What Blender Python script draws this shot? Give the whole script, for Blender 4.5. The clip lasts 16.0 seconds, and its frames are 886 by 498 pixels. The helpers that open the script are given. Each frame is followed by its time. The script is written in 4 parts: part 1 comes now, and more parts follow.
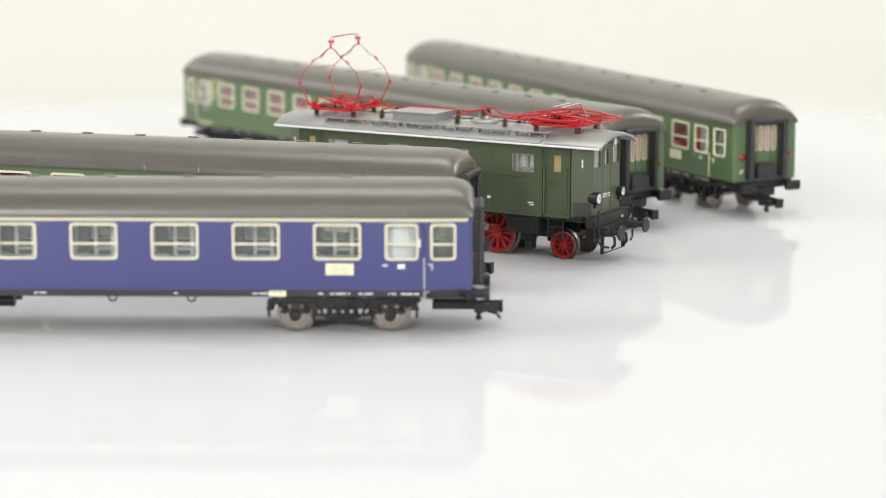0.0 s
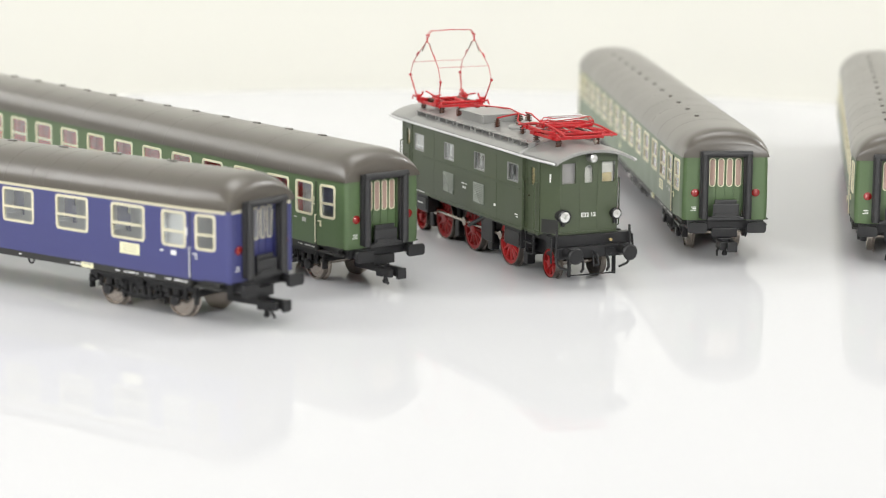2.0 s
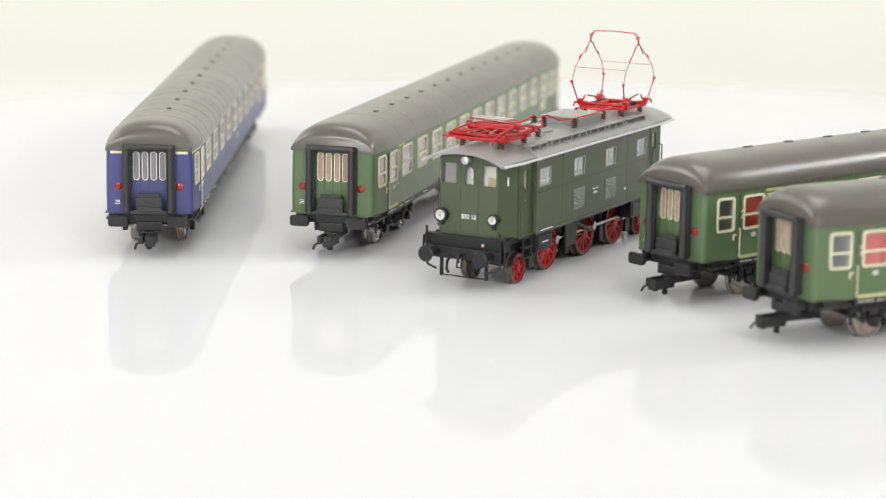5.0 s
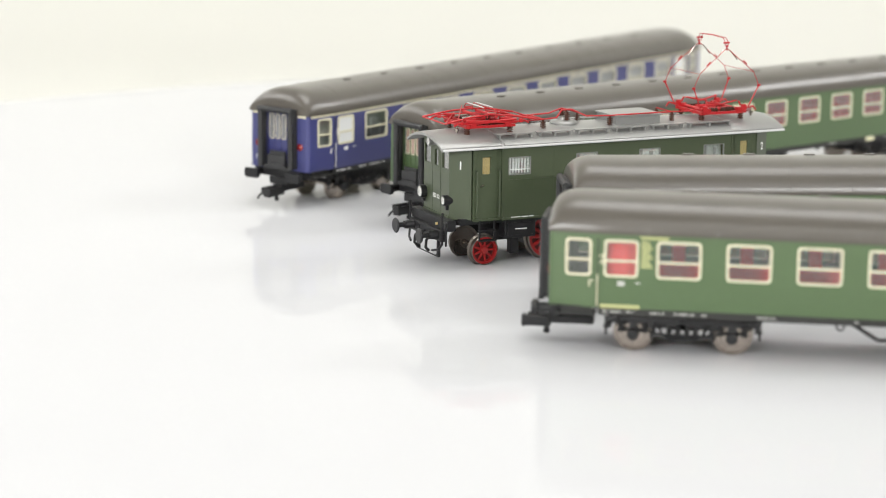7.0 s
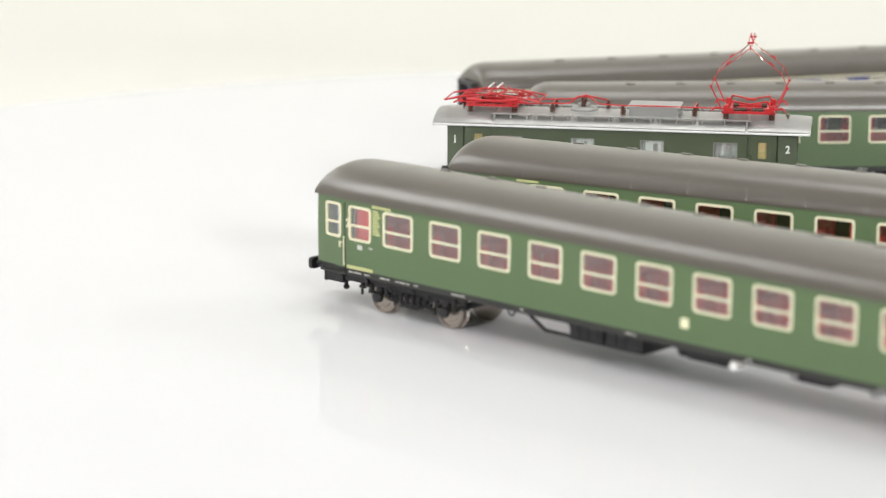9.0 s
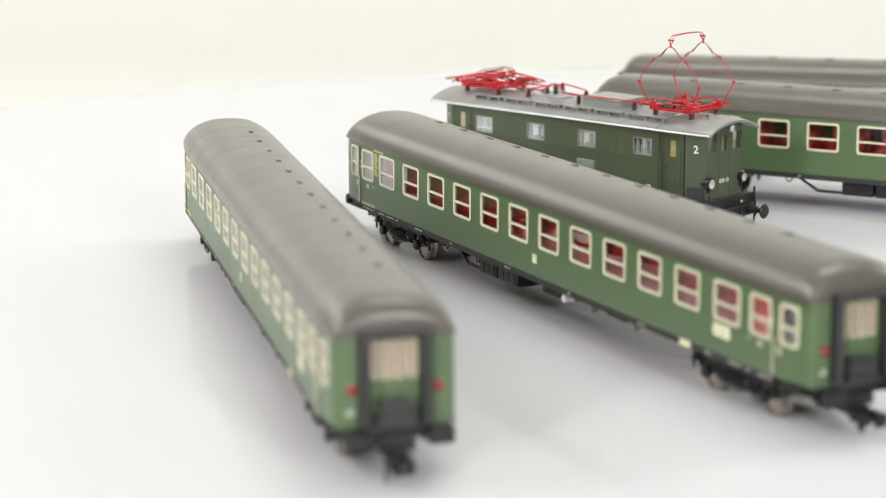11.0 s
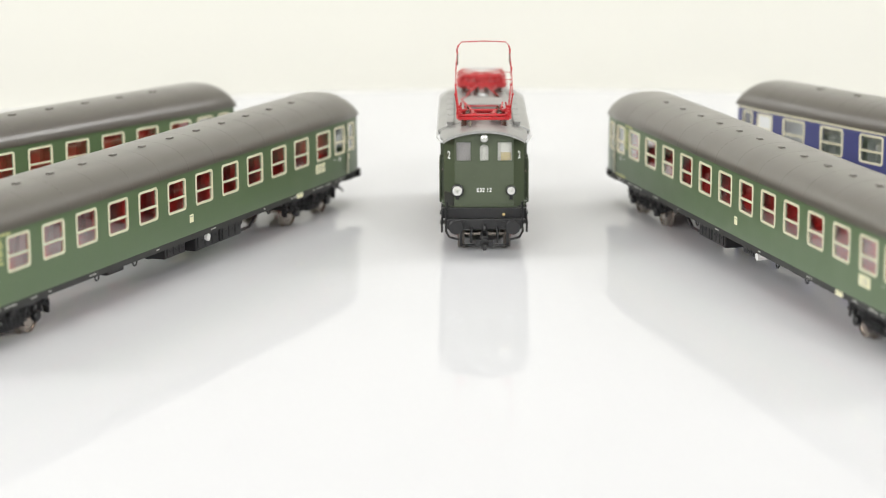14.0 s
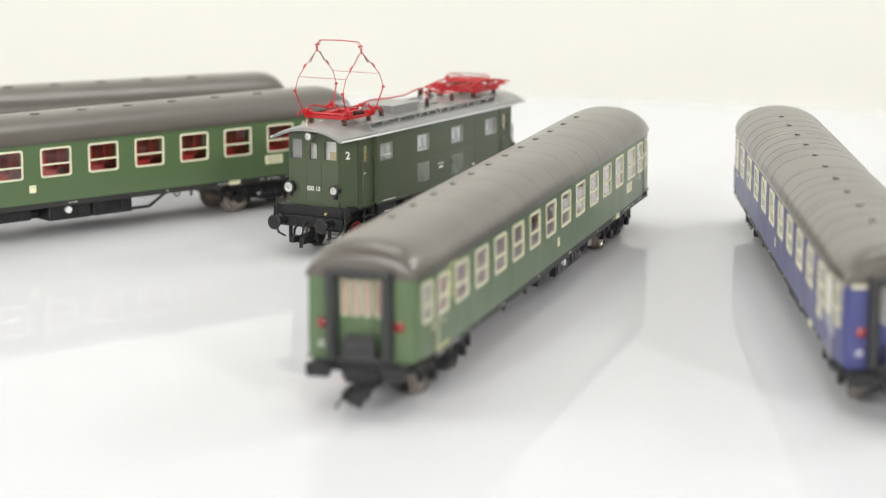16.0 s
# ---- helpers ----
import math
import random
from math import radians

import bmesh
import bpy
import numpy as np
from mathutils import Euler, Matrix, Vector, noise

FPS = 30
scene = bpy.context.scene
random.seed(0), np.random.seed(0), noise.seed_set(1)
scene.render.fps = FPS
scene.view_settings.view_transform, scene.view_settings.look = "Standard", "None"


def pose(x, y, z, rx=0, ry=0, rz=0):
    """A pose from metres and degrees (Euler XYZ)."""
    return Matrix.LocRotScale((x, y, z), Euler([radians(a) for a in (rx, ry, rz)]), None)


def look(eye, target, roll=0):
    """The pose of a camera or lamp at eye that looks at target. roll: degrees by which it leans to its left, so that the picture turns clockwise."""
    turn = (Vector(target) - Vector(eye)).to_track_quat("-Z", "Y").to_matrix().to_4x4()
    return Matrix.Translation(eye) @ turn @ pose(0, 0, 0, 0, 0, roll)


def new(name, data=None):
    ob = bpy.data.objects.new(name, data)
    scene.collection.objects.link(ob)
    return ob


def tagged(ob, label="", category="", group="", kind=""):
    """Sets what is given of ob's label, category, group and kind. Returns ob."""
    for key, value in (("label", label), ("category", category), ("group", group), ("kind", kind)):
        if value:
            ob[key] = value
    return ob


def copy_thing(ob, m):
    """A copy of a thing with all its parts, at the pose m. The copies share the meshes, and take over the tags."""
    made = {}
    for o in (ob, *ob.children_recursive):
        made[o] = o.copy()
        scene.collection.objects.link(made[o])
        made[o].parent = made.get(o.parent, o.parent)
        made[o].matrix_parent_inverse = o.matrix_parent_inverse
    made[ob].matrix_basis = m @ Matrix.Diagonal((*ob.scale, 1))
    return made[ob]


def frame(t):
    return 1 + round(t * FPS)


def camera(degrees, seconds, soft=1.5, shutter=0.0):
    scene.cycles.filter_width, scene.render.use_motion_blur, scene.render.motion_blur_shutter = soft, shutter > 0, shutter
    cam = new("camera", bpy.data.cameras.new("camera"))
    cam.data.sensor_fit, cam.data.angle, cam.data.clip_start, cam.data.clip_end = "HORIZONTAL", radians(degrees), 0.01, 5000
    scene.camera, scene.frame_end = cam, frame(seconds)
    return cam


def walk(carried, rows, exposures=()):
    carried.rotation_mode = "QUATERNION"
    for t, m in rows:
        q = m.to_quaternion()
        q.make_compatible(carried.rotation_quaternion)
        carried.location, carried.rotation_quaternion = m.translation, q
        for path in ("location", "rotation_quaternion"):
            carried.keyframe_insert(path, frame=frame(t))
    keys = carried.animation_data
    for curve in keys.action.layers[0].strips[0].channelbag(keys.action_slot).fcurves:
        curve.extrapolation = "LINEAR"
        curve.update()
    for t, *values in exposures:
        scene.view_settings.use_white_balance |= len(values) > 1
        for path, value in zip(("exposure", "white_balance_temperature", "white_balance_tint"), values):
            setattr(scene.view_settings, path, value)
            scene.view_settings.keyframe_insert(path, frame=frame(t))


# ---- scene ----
MM = 0.001
# ---- camera and path: a tripod beside the turntable, panning slightly ----
cam = camera(22.06, 16.0, soft=1.0)
cam.data.dof.use_dof = True
cam.data.dof.focus_distance = 0.785
cam.data.dof.aperture_fstop = 11.0
ROWS = [
    (0.0, pose(0.01162, -0.84358, 0.15128, 79.516, 0.043, -1.954)),
    (0.5, pose(0.01054, -0.84162, 0.15129, 79.484, -0.029, -1.479)),
    (1.0, pose(0.00935, -0.83976, 0.15133, 79.421, -0.108, -0.910)),
    (1.5, pose(0.00825, -0.83805, 0.15170, 79.348, -0.201, -0.348)),
    (2.0, pose(0.00739, -0.83653, 0.15257, 79.242, -0.313, 0.162)),
    (2.5, pose(0.00640, -0.83532, 0.15376, 79.124, -0.416, 0.772)),
    (3.0, pose(0.00534, -0.83450, 0.15505, 79.001, -0.511, 1.427)),
    (3.5, pose(0.00435, -0.83418, 0.15631, 78.899, -0.613, 2.045)),
    (4.0, pose(0.00341, -0.83417, 0.15753, 78.806, -0.699, 2.648)),
    (4.5, pose(0.00253, -0.83438, 0.15876, 78.719, -0.763, 3.246)),
    (5.0, pose(0.00171, -0.83471, 0.16004, 78.632, -0.802, 3.850)),
    (5.5, pose(0.00094, -0.83508, 0.16141, 78.541, -0.809, 4.469)),
    (6.0, pose(0.00024, -0.83538, 0.16294, 78.441, -0.782, 5.114)),
    (6.5, pose(-0.00040, -0.83553, 0.16464, 78.328, -0.713, 5.796)),
    (7.0, pose(-0.00087, -0.83549, 0.16648, 78.210, -0.630, 6.342)),
    (7.5, pose(-0.00135, -0.83527, 0.16832, 78.056, -0.540, 6.740)),
    (8.0, pose(-0.00172, -0.83495, 0.17016, 77.945, -0.433, 7.051)),
    (8.5, pose(-0.00186, -0.83467, 0.17170, 77.848, -0.294, 7.348)),
    (9.0, pose(-0.00174, -0.83442, 0.17287, 77.774, -0.140, 7.573)),
    (9.5, pose(-0.00129, -0.83419, 0.17360, 77.730, 0.017, 7.669)),
    (10.0, pose(-0.00048, -0.83396, 0.17380, 77.723, 0.163, 7.575)),
    (10.5, pose(0.00074, -0.83373, 0.17340, 77.763, 0.282, 7.235)),
    (11.0, pose(0.00243, -0.83349, 0.17233, 77.857, 0.361, 6.589)),
    (11.5, pose(0.00384, -0.83338, 0.17115, 78.096, 0.430, 5.991)),
    (12.0, pose(0.00525, -0.83315, 0.16957, 78.283, 0.468, 5.414)),
    (12.5, pose(0.00701, -0.83244, 0.16782, 78.410, 0.426, 4.760)),
    (13.0, pose(0.00870, -0.83087, 0.16620, 78.521, 0.396, 4.112)),
    (13.5, pose(0.01049, -0.82904, 0.16453, 78.620, 0.359, 3.405)),
    (14.0, pose(0.01257, -0.82755, 0.16272, 78.733, 0.292, 2.553)),
    (14.5, pose(0.01439, -0.82615, 0.16081, 78.866, 0.236, 1.728)),
    (15.0, pose(0.01583, -0.82460, 0.15879, 78.998, 0.211, 0.879)),
    (15.5, pose(0.01692, -0.82268, 0.15685, 79.104, 0.187, -0.076)),
    (16.0, pose(0.01726, -0.82060, 0.15492, 79.219, 0.205, -0.788)),
]
walk(cam, ROWS)

# ---- world and lights: a white photo studio with softboxes and two added fills ----
world = bpy.data.worlds.new("studio_world")
scene.world = world
world.use_nodes = True
bgn = world.node_tree.nodes["Background"]
bgn.inputs[0].default_value = (1.0, 1.0, 1.0, 1)
bgn.inputs[1].default_value = 0.35
scene.view_settings.exposure = -0.22


def softbox(name, eye, target, sx, sy, watts, col):
    d = bpy.data.lights.new(name, "AREA")
    d.shape, d.size, d.size_y, d.energy, d.color = "RECTANGLE", sx, sy, watts, col
    ob = new(name, d)
    ob.matrix_world = look(eye, target)
    return ob


softbox("softbox_top", (0.1, 0.34, 1.55), (0, 0.0, 0), 1.0, 0.6, 9.0, (1.0, 0.995, 0.985))
# broad fill lamp, added to lift the vehicle sides and floor shadows
softbox("front_fill", (0.35, -2.2, 2.35), (0, 0.55, 0.02), 2.2, 1.0, 22.0, (1.0, 0.995, 0.985))
softbox("softbox_left", (-1.30, -0.15, 0.95), (0, 0, 0.02), 0.7, 0.7, 10.5, (1.0, 0.995, 0.985))
softbox("softbox_key_right", (1.10, -2.1, 0.78), (0, 0, 0.02), 0.30, 0.32, 24.0, (1.0, 0.995, 0.985))
softbox("softbox_back_left", (-1.15, 0.75, 0.72), (0, 0, 0.03), 0.7, 0.5, 2.6, (1.0, 0.995, 0.985))
softbox("softbox_back_right", (1.05, 0.45, 0.80), (0, 0, 0.03), 0.28, 0.28, 5.0, (1.0, 0.995, 0.985))
softbox("softbox_key", (-0.95, -2.2, 0.70), (0, 0, 0.03), 0.30, 0.32, 27.0, (1.0, 0.995, 0.985))
# extra lamp over the sweep, added only to whiten the paper
softbox("backdrop_fill", (0.0, 0.55, 1.5), (0, 1.15, 0.1), 2.0, 0.4, 1.9, (1.0, 0.975, 0.91))


# ---- materials ----
def mat(name, col, rough=0.5, metal=0.0, var=0.06, scale=900.0, bump=0.0, bscale=3000.0, coat=0.0, spec=0.5, big=60.0, rvar=0.05, coat_rough=0.25):
    """Colour varied at two scales, roughness broken up, optional fine relief."""
    m = bpy.data.materials.new(name)
    m.use_nodes = True
    nt = m.node_tree
    b = nt.nodes["Principled BSDF"]
    tc = nt.nodes.new("ShaderNodeTexCoord")
    n1, n2 = nt.nodes.new("ShaderNodeTexNoise"), nt.nodes.new("ShaderNodeTexNoise")
    n1.inputs["Scale"].default_value, n1.inputs["Detail"].default_value = scale, 3
    n2.inputs["Scale"].default_value, n2.inputs["Detail"].default_value = big, 2
    add = nt.nodes.new("ShaderNodeMath")
    add.operation = "ADD"
    ramp = nt.nodes.new("ShaderNodeMapRange")
    ramp.inputs[1].default_value, ramp.inputs[2].default_value = 0.6, 1.4
    ramp.inputs[3].default_value, ramp.inputs[4].default_value = 1 - var, 1 + var
    mul = nt.nodes.new("ShaderNodeVectorMath")
    mul.operation = "SCALE"
    mul.inputs[0].default_value = col
    for n in (n1, n2):
        nt.links.new(tc.outputs["Object"], n.inputs["Vector"])
    nt.links.new(n1.outputs["Fac"], add.inputs[0])
    nt.links.new(n2.outputs["Fac"], add.inputs[1])
    nt.links.new(add.outputs[0], ramp.inputs[0])
    nt.links.new(ramp.outputs[0], mul.inputs["Scale"])
    nt.links.new(mul.outputs[0], b.inputs["Base Color"])
    rr = nt.nodes.new("ShaderNodeMapRange")
    rr.inputs[1].default_value, rr.inputs[2].default_value = 0.3, 0.7
    rr.inputs[3].default_value, rr.inputs[4].default_value = max(0.005, rough - rvar), min(1, rough + rvar)
    nt.links.new(n2.outputs["Fac"], rr.inputs[0])
    nt.links.new(rr.outputs[0], b.inputs["Roughness"])
    b.inputs["Metallic"].default_value = metal
    b.inputs["Coat Weight"].default_value, b.inputs["Coat Roughness"].default_value = coat, coat_rough
    b.inputs["Specular IOR Level"].default_value = spec
    if bump:
        n3, bp = nt.nodes.new("ShaderNodeTexNoise"), nt.nodes.new("ShaderNodeBump")
        n3.inputs["Scale"].default_value = bscale
        bp.inputs["Strength"].default_value, bp.inputs["Distance"].default_value = bump, 0.0002
        nt.links.new(tc.outputs["Object"], n3.inputs["Vector"])
        nt.links.new(n3.outputs["Fac"], bp.inputs["Height"])
        nt.links.new(bp.outputs[0], b.inputs["Normal"])
    return m


BLUE = mat("satin_blue_paint", (0.048, 0.052, 0.172), 0.40, var=0.04, coat=0.15, coat_rough=0.3)
GREEN = mat("satin_green_paint", (0.080, 0.130, 0.055), 0.40, var=0.05, coat=0.25, coat_rough=0.3)
LOCO_GREEN = mat("dark_green_paint", (0.060, 0.077, 0.042), 0.40, var=0.05, coat=0.15, coat_rough=0.3)
ROOF = mat("grey_brown_roof_paint", (0.066, 0.056, 0.043), 0.42, var=0.06, bump=0.05, coat=0.9, coat_rough=0.29)
SILVER = mat("aluminium_roof_paint", (0.31, 0.31, 0.30), 0.32, 0.4, var=0.05)
BLACK = mat("black_plastic", (0.012, 0.012, 0.013), 0.40, var=0.15, bump=0.1, spec=0.45)
RUBBER = mat("black_rubber", (0.024, 0.024, 0.025), 0.5, var=0.1, spec=0.5)
SOLE = mat("dark_grey_sole_paint", (0.024, 0.024, 0.022), 0.5, var=0.08)
CREAM = mat("cream_paint", (0.66, 0.62, 0.45), 0.4, var=0.02)
PLATE = mat("pale_yellow_plate", (0.80, 0.77, 0.52), 0.5, var=0.03)
YELLOW = mat("faded_yellow_print", (0.46, 0.47, 0.22), 0.55, var=0.08)
SLOTPANE = mat("reddish_beige_glazing", (0.36, 0.25, 0.205), 0.25, var=0.06)
SLOTGREY = mat("grey_glazing", (0.20, 0.20, 0.22), 0.25, var=0.06)
PALE_GREY = mat("pale_grey_plastic", (0.76, 0.77, 0.76), 0.5, var=0.05)
WHITE = mat("white_print", (0.82, 0.82, 0.80), 0.5, var=0.02)
RED = mat("red_plastic", (0.33, 0.012, 0.012), 0.4, var=0.06)
SHADE_RED = mat("shaded_red_plastic", (0.09, 0.010, 0.009), 0.5, var=0.08)
PAN_RED = mat("red_enamel", (0.44, 0.011, 0.015), 0.38, var=0.06)
SEAT_RED = mat("red_seat_plastic", (0.86, 0.06, 0.05), 0.5, var=0.06)
SEAT_GREY = mat("light_grey_seat_plastic", (0.78, 0.78, 0.78), 0.5, var=0.04)
INSIDE = mat("grey_interior_plastic", (0.34, 0.33, 0.33), 0.6, var=0.05)
TYRE = mat("darkened_tyre_metal", (0.20, 0.175, 0.155), 0.3, 0.9, var=0.08)
STEEL = mat("nickel_wheel_metal", (0.43, 0.38, 0.335), 0.22, 0.9, var=0.05)
LAMP_RED = mat("red_tail_lens", (0.24, 0.010, 0.008), 0.15, var=0.03, coat=0.6)
LAMP_CLEAR = mat("lamp_reflector", (0.75, 0.75, 0.72), 0.15, 0.6, var=0.03)
BROWN = mat("brown_insulator", (0.07, 0.028, 0.018), 0.25, var=0.1)
MAUVE = mat("grey_mauve_pane_backing", (0.30, 0.26, 0.26), 0.5, var=0.06)
BACKING = mat("beige_pane_backing", (0.80, 0.76, 0.70), 0.5, var=0.05)
BRIGHT = mat("bright_silver_paint", (0.62, 0.62, 0.62), 0.35, 0.2, var=0.04)
GOLD = mat("ochre_cab_interior", (0.58, 0.44, 0.20), 0.5, var=0.06)
LOUVRE = mat("grey_green_louvre_paint", (0.12, 0.145, 0.11), 0.28, var=0.05, coat=0.5, coat_rough=0.15)
WORNPRINT = mat("worn_white_print", (0.50, 0.50, 0.47), 0.5, var=0.1)
GREYPRINT = mat("grey_print", (0.30, 0.31, 0.28), 0.6, var=0.05)
DISC = mat("glossy_white_acrylic", (0.622, 0.625, 0.641), 0.010, var=0.008, scale=300, big=8, rvar=0.004, spec=0.042)
PAPER = mat("warm_white_paper", (0.655, 0.650, 0.606), 0.8, var=0.012, scale=200, big=2)
WALLM = mat("white_studio_paint", (0.80, 0.80, 0.795), 0.8, var=0.02, scale=40, big=2)


def glass(name, tint=(0.93, 0.95, 0.94)):
    m = bpy.data.materials.new(name)
    m.use_nodes = True
    nt = m.node_tree
    nt.nodes.clear()
    out, mix = nt.nodes.new("ShaderNodeOutputMaterial"), nt.nodes.new("ShaderNodeMixShader")
    tr, gl = nt.nodes.new("ShaderNodeBsdfTransparent"), nt.nodes.new("ShaderNodeBsdfGlossy")
    lw, pw, ma = nt.nodes.new("ShaderNodeLayerWeight"), nt.nodes.new("ShaderNodeMath"), nt.nodes.new("ShaderNodeMath")
    lw.inputs[0].default_value = 0.5
    pw.operation, pw.inputs[1].default_value = "POWER", 2.7
    ma.operation, ma.inputs[1].default_value, ma.inputs[2].default_value = "MULTIPLY_ADD", 0.87, 0.12
    nt.links.new(lw.outputs["Facing"], pw.inputs[0])
    nt.links.new(pw.outputs[0], ma.inputs[0])
    tr.inputs[0].default_value = (*tint, 1)
    gl.inputs["Roughness"].default_value = 0.03
    nt.links.new(ma.outputs[0], mix.inputs[0])
    nt.links.new(tr.outputs[0], mix.inputs[1])
    nt.links.new(gl.outputs[0], mix.inputs[2])
    nt.links.new(mix.outputs[0], out.inputs[0])
    return m


GLASS = glass("clear_styrene")
FROST = mat("frosted_white_glazing", (0.74, 0.75, 0.75), 0.35, var=0.02)


# ---- geometry helpers, in millimetres ----
def box(bm, x0, x1, y0, y1, z0, z1, bev=0.0):
    m = Matrix.Translation(((x0 + x1) / 2, (y0 + y1) / 2, (z0 + z1) / 2)) @ Matrix.Diagonal((abs(x1 - x0), abs(y1 - y0), abs(z1 - z0), 1))
    r = bmesh.ops.create_cube(bm, size=1, matrix=m)
    if bev:
        es = list({e for v in r["verts"] for e in v.link_edges})
        bmesh.ops.bevel(bm, geom=es, offset=bev, segments=2, affect="EDGES", profile=0.6)


def cyl(bm, p0, p1, r0, r1=None, seg=12):
    p0, p1 = Vector(p0), Vector(p1)
    d = p1 - p0
    m = Matrix.Translation((p0 + p1) / 2) @ d.to_track_quat("Z", "Y").to_matrix().to_4x4()
    bmesh.ops.create_cone(bm, cap_ends=True, segments=seg, radius1=r0, radius2=r0 if r1 is None else r1, depth=d.length, matrix=m)


def rod(bm, pts, r, seg=6):
    for a, b in zip(pts, pts[1:]):
        cyl(bm, a, b, r, seg=seg)
    for p in pts[1:-1]:
        bmesh.ops.create_icosphere(bm, subdivisions=1, radius=r * 1.05, matrix=Matrix.Translation(p))


def lathe(bm, prof, centre, axis="Y", seg=28):
    """prof: (radius, offset along the axis) pairs, closed into a solid of turning."""
    rings = []
    for r, o in prof:
        ring = []
        for i in range(seg):
            a = 2 * math.pi * i / seg
            c, s = r * math.cos(a), r * math.sin(a)
            p = {"Y": (c, o, s), "X": (o, c, s), "Z": (c, s, o)}[axis]
            ring.append(bm.verts.new(Vector(p) + Vector(centre)))
        rings.append(ring)
    for a, b in zip(rings, rings[1:]):
        for i in range(seg):
            j = (i + 1) % seg
            bm.faces.new((a[i], a[j], b[j], b[i]))
    bm.faces.new(list(reversed(rings[0])))
    bm.faces.new(rings[-1])


def rrect(w, h, r, n=4):
    """Outline of a rounded rectangle round the origin."""
    pts = []
    for cx, cz, a0 in ((w / 2 - r, h / 2 - r, 0), (-w / 2 + r, h / 2 - r, 90), (-w / 2 + r, -h / 2 + r, 180), (w / 2 - r, -h / 2 + r, 270)):
        for i in range(n + 1):
            a = radians(a0 + 90 * i / n)
            pts.append((cx + r * math.cos(a), cz + r * math.sin(a)))
    return pts


def ring_frame(bm, w, h, t, r, y0, y1):
    """A rounded frame of width t in the x-z plane, from y0 (back) to y1 (front)."""
    o, i = rrect(w, h, r), rrect(w - 2 * t, h - 2 * t, max(0.2, r - t * 0.6))
    n = len(o)
    V = [[bm.verts.new((x, y, z)) for x, z in pts] for pts, y in ((o, y0), (o, y1 * 0.7 + y0 * 0.3), (rrect(w - 0.25, h - 0.25, r), y1), (i, y1), (i, y0))]
    for a, b in zip(V, V[1:] + V[:1]):
        for k in range(n):
            bm.faces.new((a[k], a[(k + 1) % n], b[(k + 1) % n], b[k]))


def grid_shell(bm, us, vs, hole, outer, inner):
    """A wall of real thickness over a grid, with openings where hole(u, v) holds; outer and inner give places."""
    fo = {(i, j): bm.verts.new(outer(u, v)) for i, u in enumerate(us) for j, v in enumerate(vs)}
    fi = {(i, j): bm.verts.new(inner(u, v)) for i, u in enumerate(us) for j, v in enumerate(vs)}
    nu, nv = len(us) - 1, len(vs) - 1
    solid = lambda i, j: 0 <= i < nu and 0 <= j < nv and not hole((us[i] + us[i + 1]) / 2, (vs[j] + vs[j + 1]) / 2)
    for i in range(nu):
        for j in range(nv):
            if not solid(i, j):
                continue
            bm.faces.new((fo[i, j], fo[i + 1, j], fo[i + 1, j + 1], fo[i, j + 1]))
            bm.faces.new((fi[i, j + 1], fi[i + 1, j + 1], fi[i + 1, j], fi[i, j]))
            for di, dj, a, b in ((-1, 0, (i, j), (i, j + 1)), (1, 0, (i + 1, j), (i + 1, j + 1)), (0, -1, (i, j), (i + 1, j)), (0, 1, (i, j + 1), (i + 1, j + 1))):
                if not solid(i + di, j + dj):
                    bm.faces.new((fo[a], fo[b], fi[b], fi[a]))


def mesh_of(name, bm, material, smooth=0):
    bmesh.ops.remove_doubles(bm, verts=bm.verts, dist=1e-5)
    bmesh.ops.recalc_face_normals(bm, faces=bm.faces)
    bmesh.ops.scale(bm, vec=(MM, MM, MM), verts=bm.verts)
    me = bpy.data.meshes.new(name)
    if smooth:
        for f in bm.faces:
            f.smooth = True
        for e in bm.edges:
            if len(e.link_faces) == 2 and e.calc_face_angle() > radians(smooth):
                e.smooth = False
    bm.to_mesh(me)
    bm.free()
    me.materials.append(material)
    return me


def put(name, me, parent, m=None, label=""):
    """A part that may share its mesh with others."""
    ob = new(name, me)
    ob.parent = parent
    if m is not None:
        ob.matrix_basis = m
    if name == "pane":
        ob.visible_shadow = False
    return tagged(ob, label)


def part(name, bm, material, parent, label="", smooth=0, m=None):
    return put(name, mesh_of(name, bm, material, smooth), parent, m, label)


def at(x, y, z, rx=0, ry=0, rz=0):
    return pose(x * MM, y * MM, z * MM, rx, ry, rz)


def letters(name, body, size, material, parent, m, label=""):
    cu = bpy.data.curves.new(name, "FONT")
    cu.body, cu.size, cu.align_x, cu.align_y, cu.extrude = body, size * MM, "CENTER", "CENTER", 0.00004
    cu.offset = 0.000018 * size
    ob = new(name, cu)
    me = bpy.data.meshes.new_from_object(ob)
    bpy.data.objects.remove(ob)
    me.materials.clear()
    me.materials.append(material)
    return put(name, me, parent, m, label)


def bars(bm, x0, z0, y, widths, h=0.35, gap=0.5, d=0.06):
    """A line of small print as plain bars, on the plane y."""
    x = x0
    for w in widths:
        box(bm, x, x + w, y - d, y + d, z0, z0 + h)
        x += w + gap


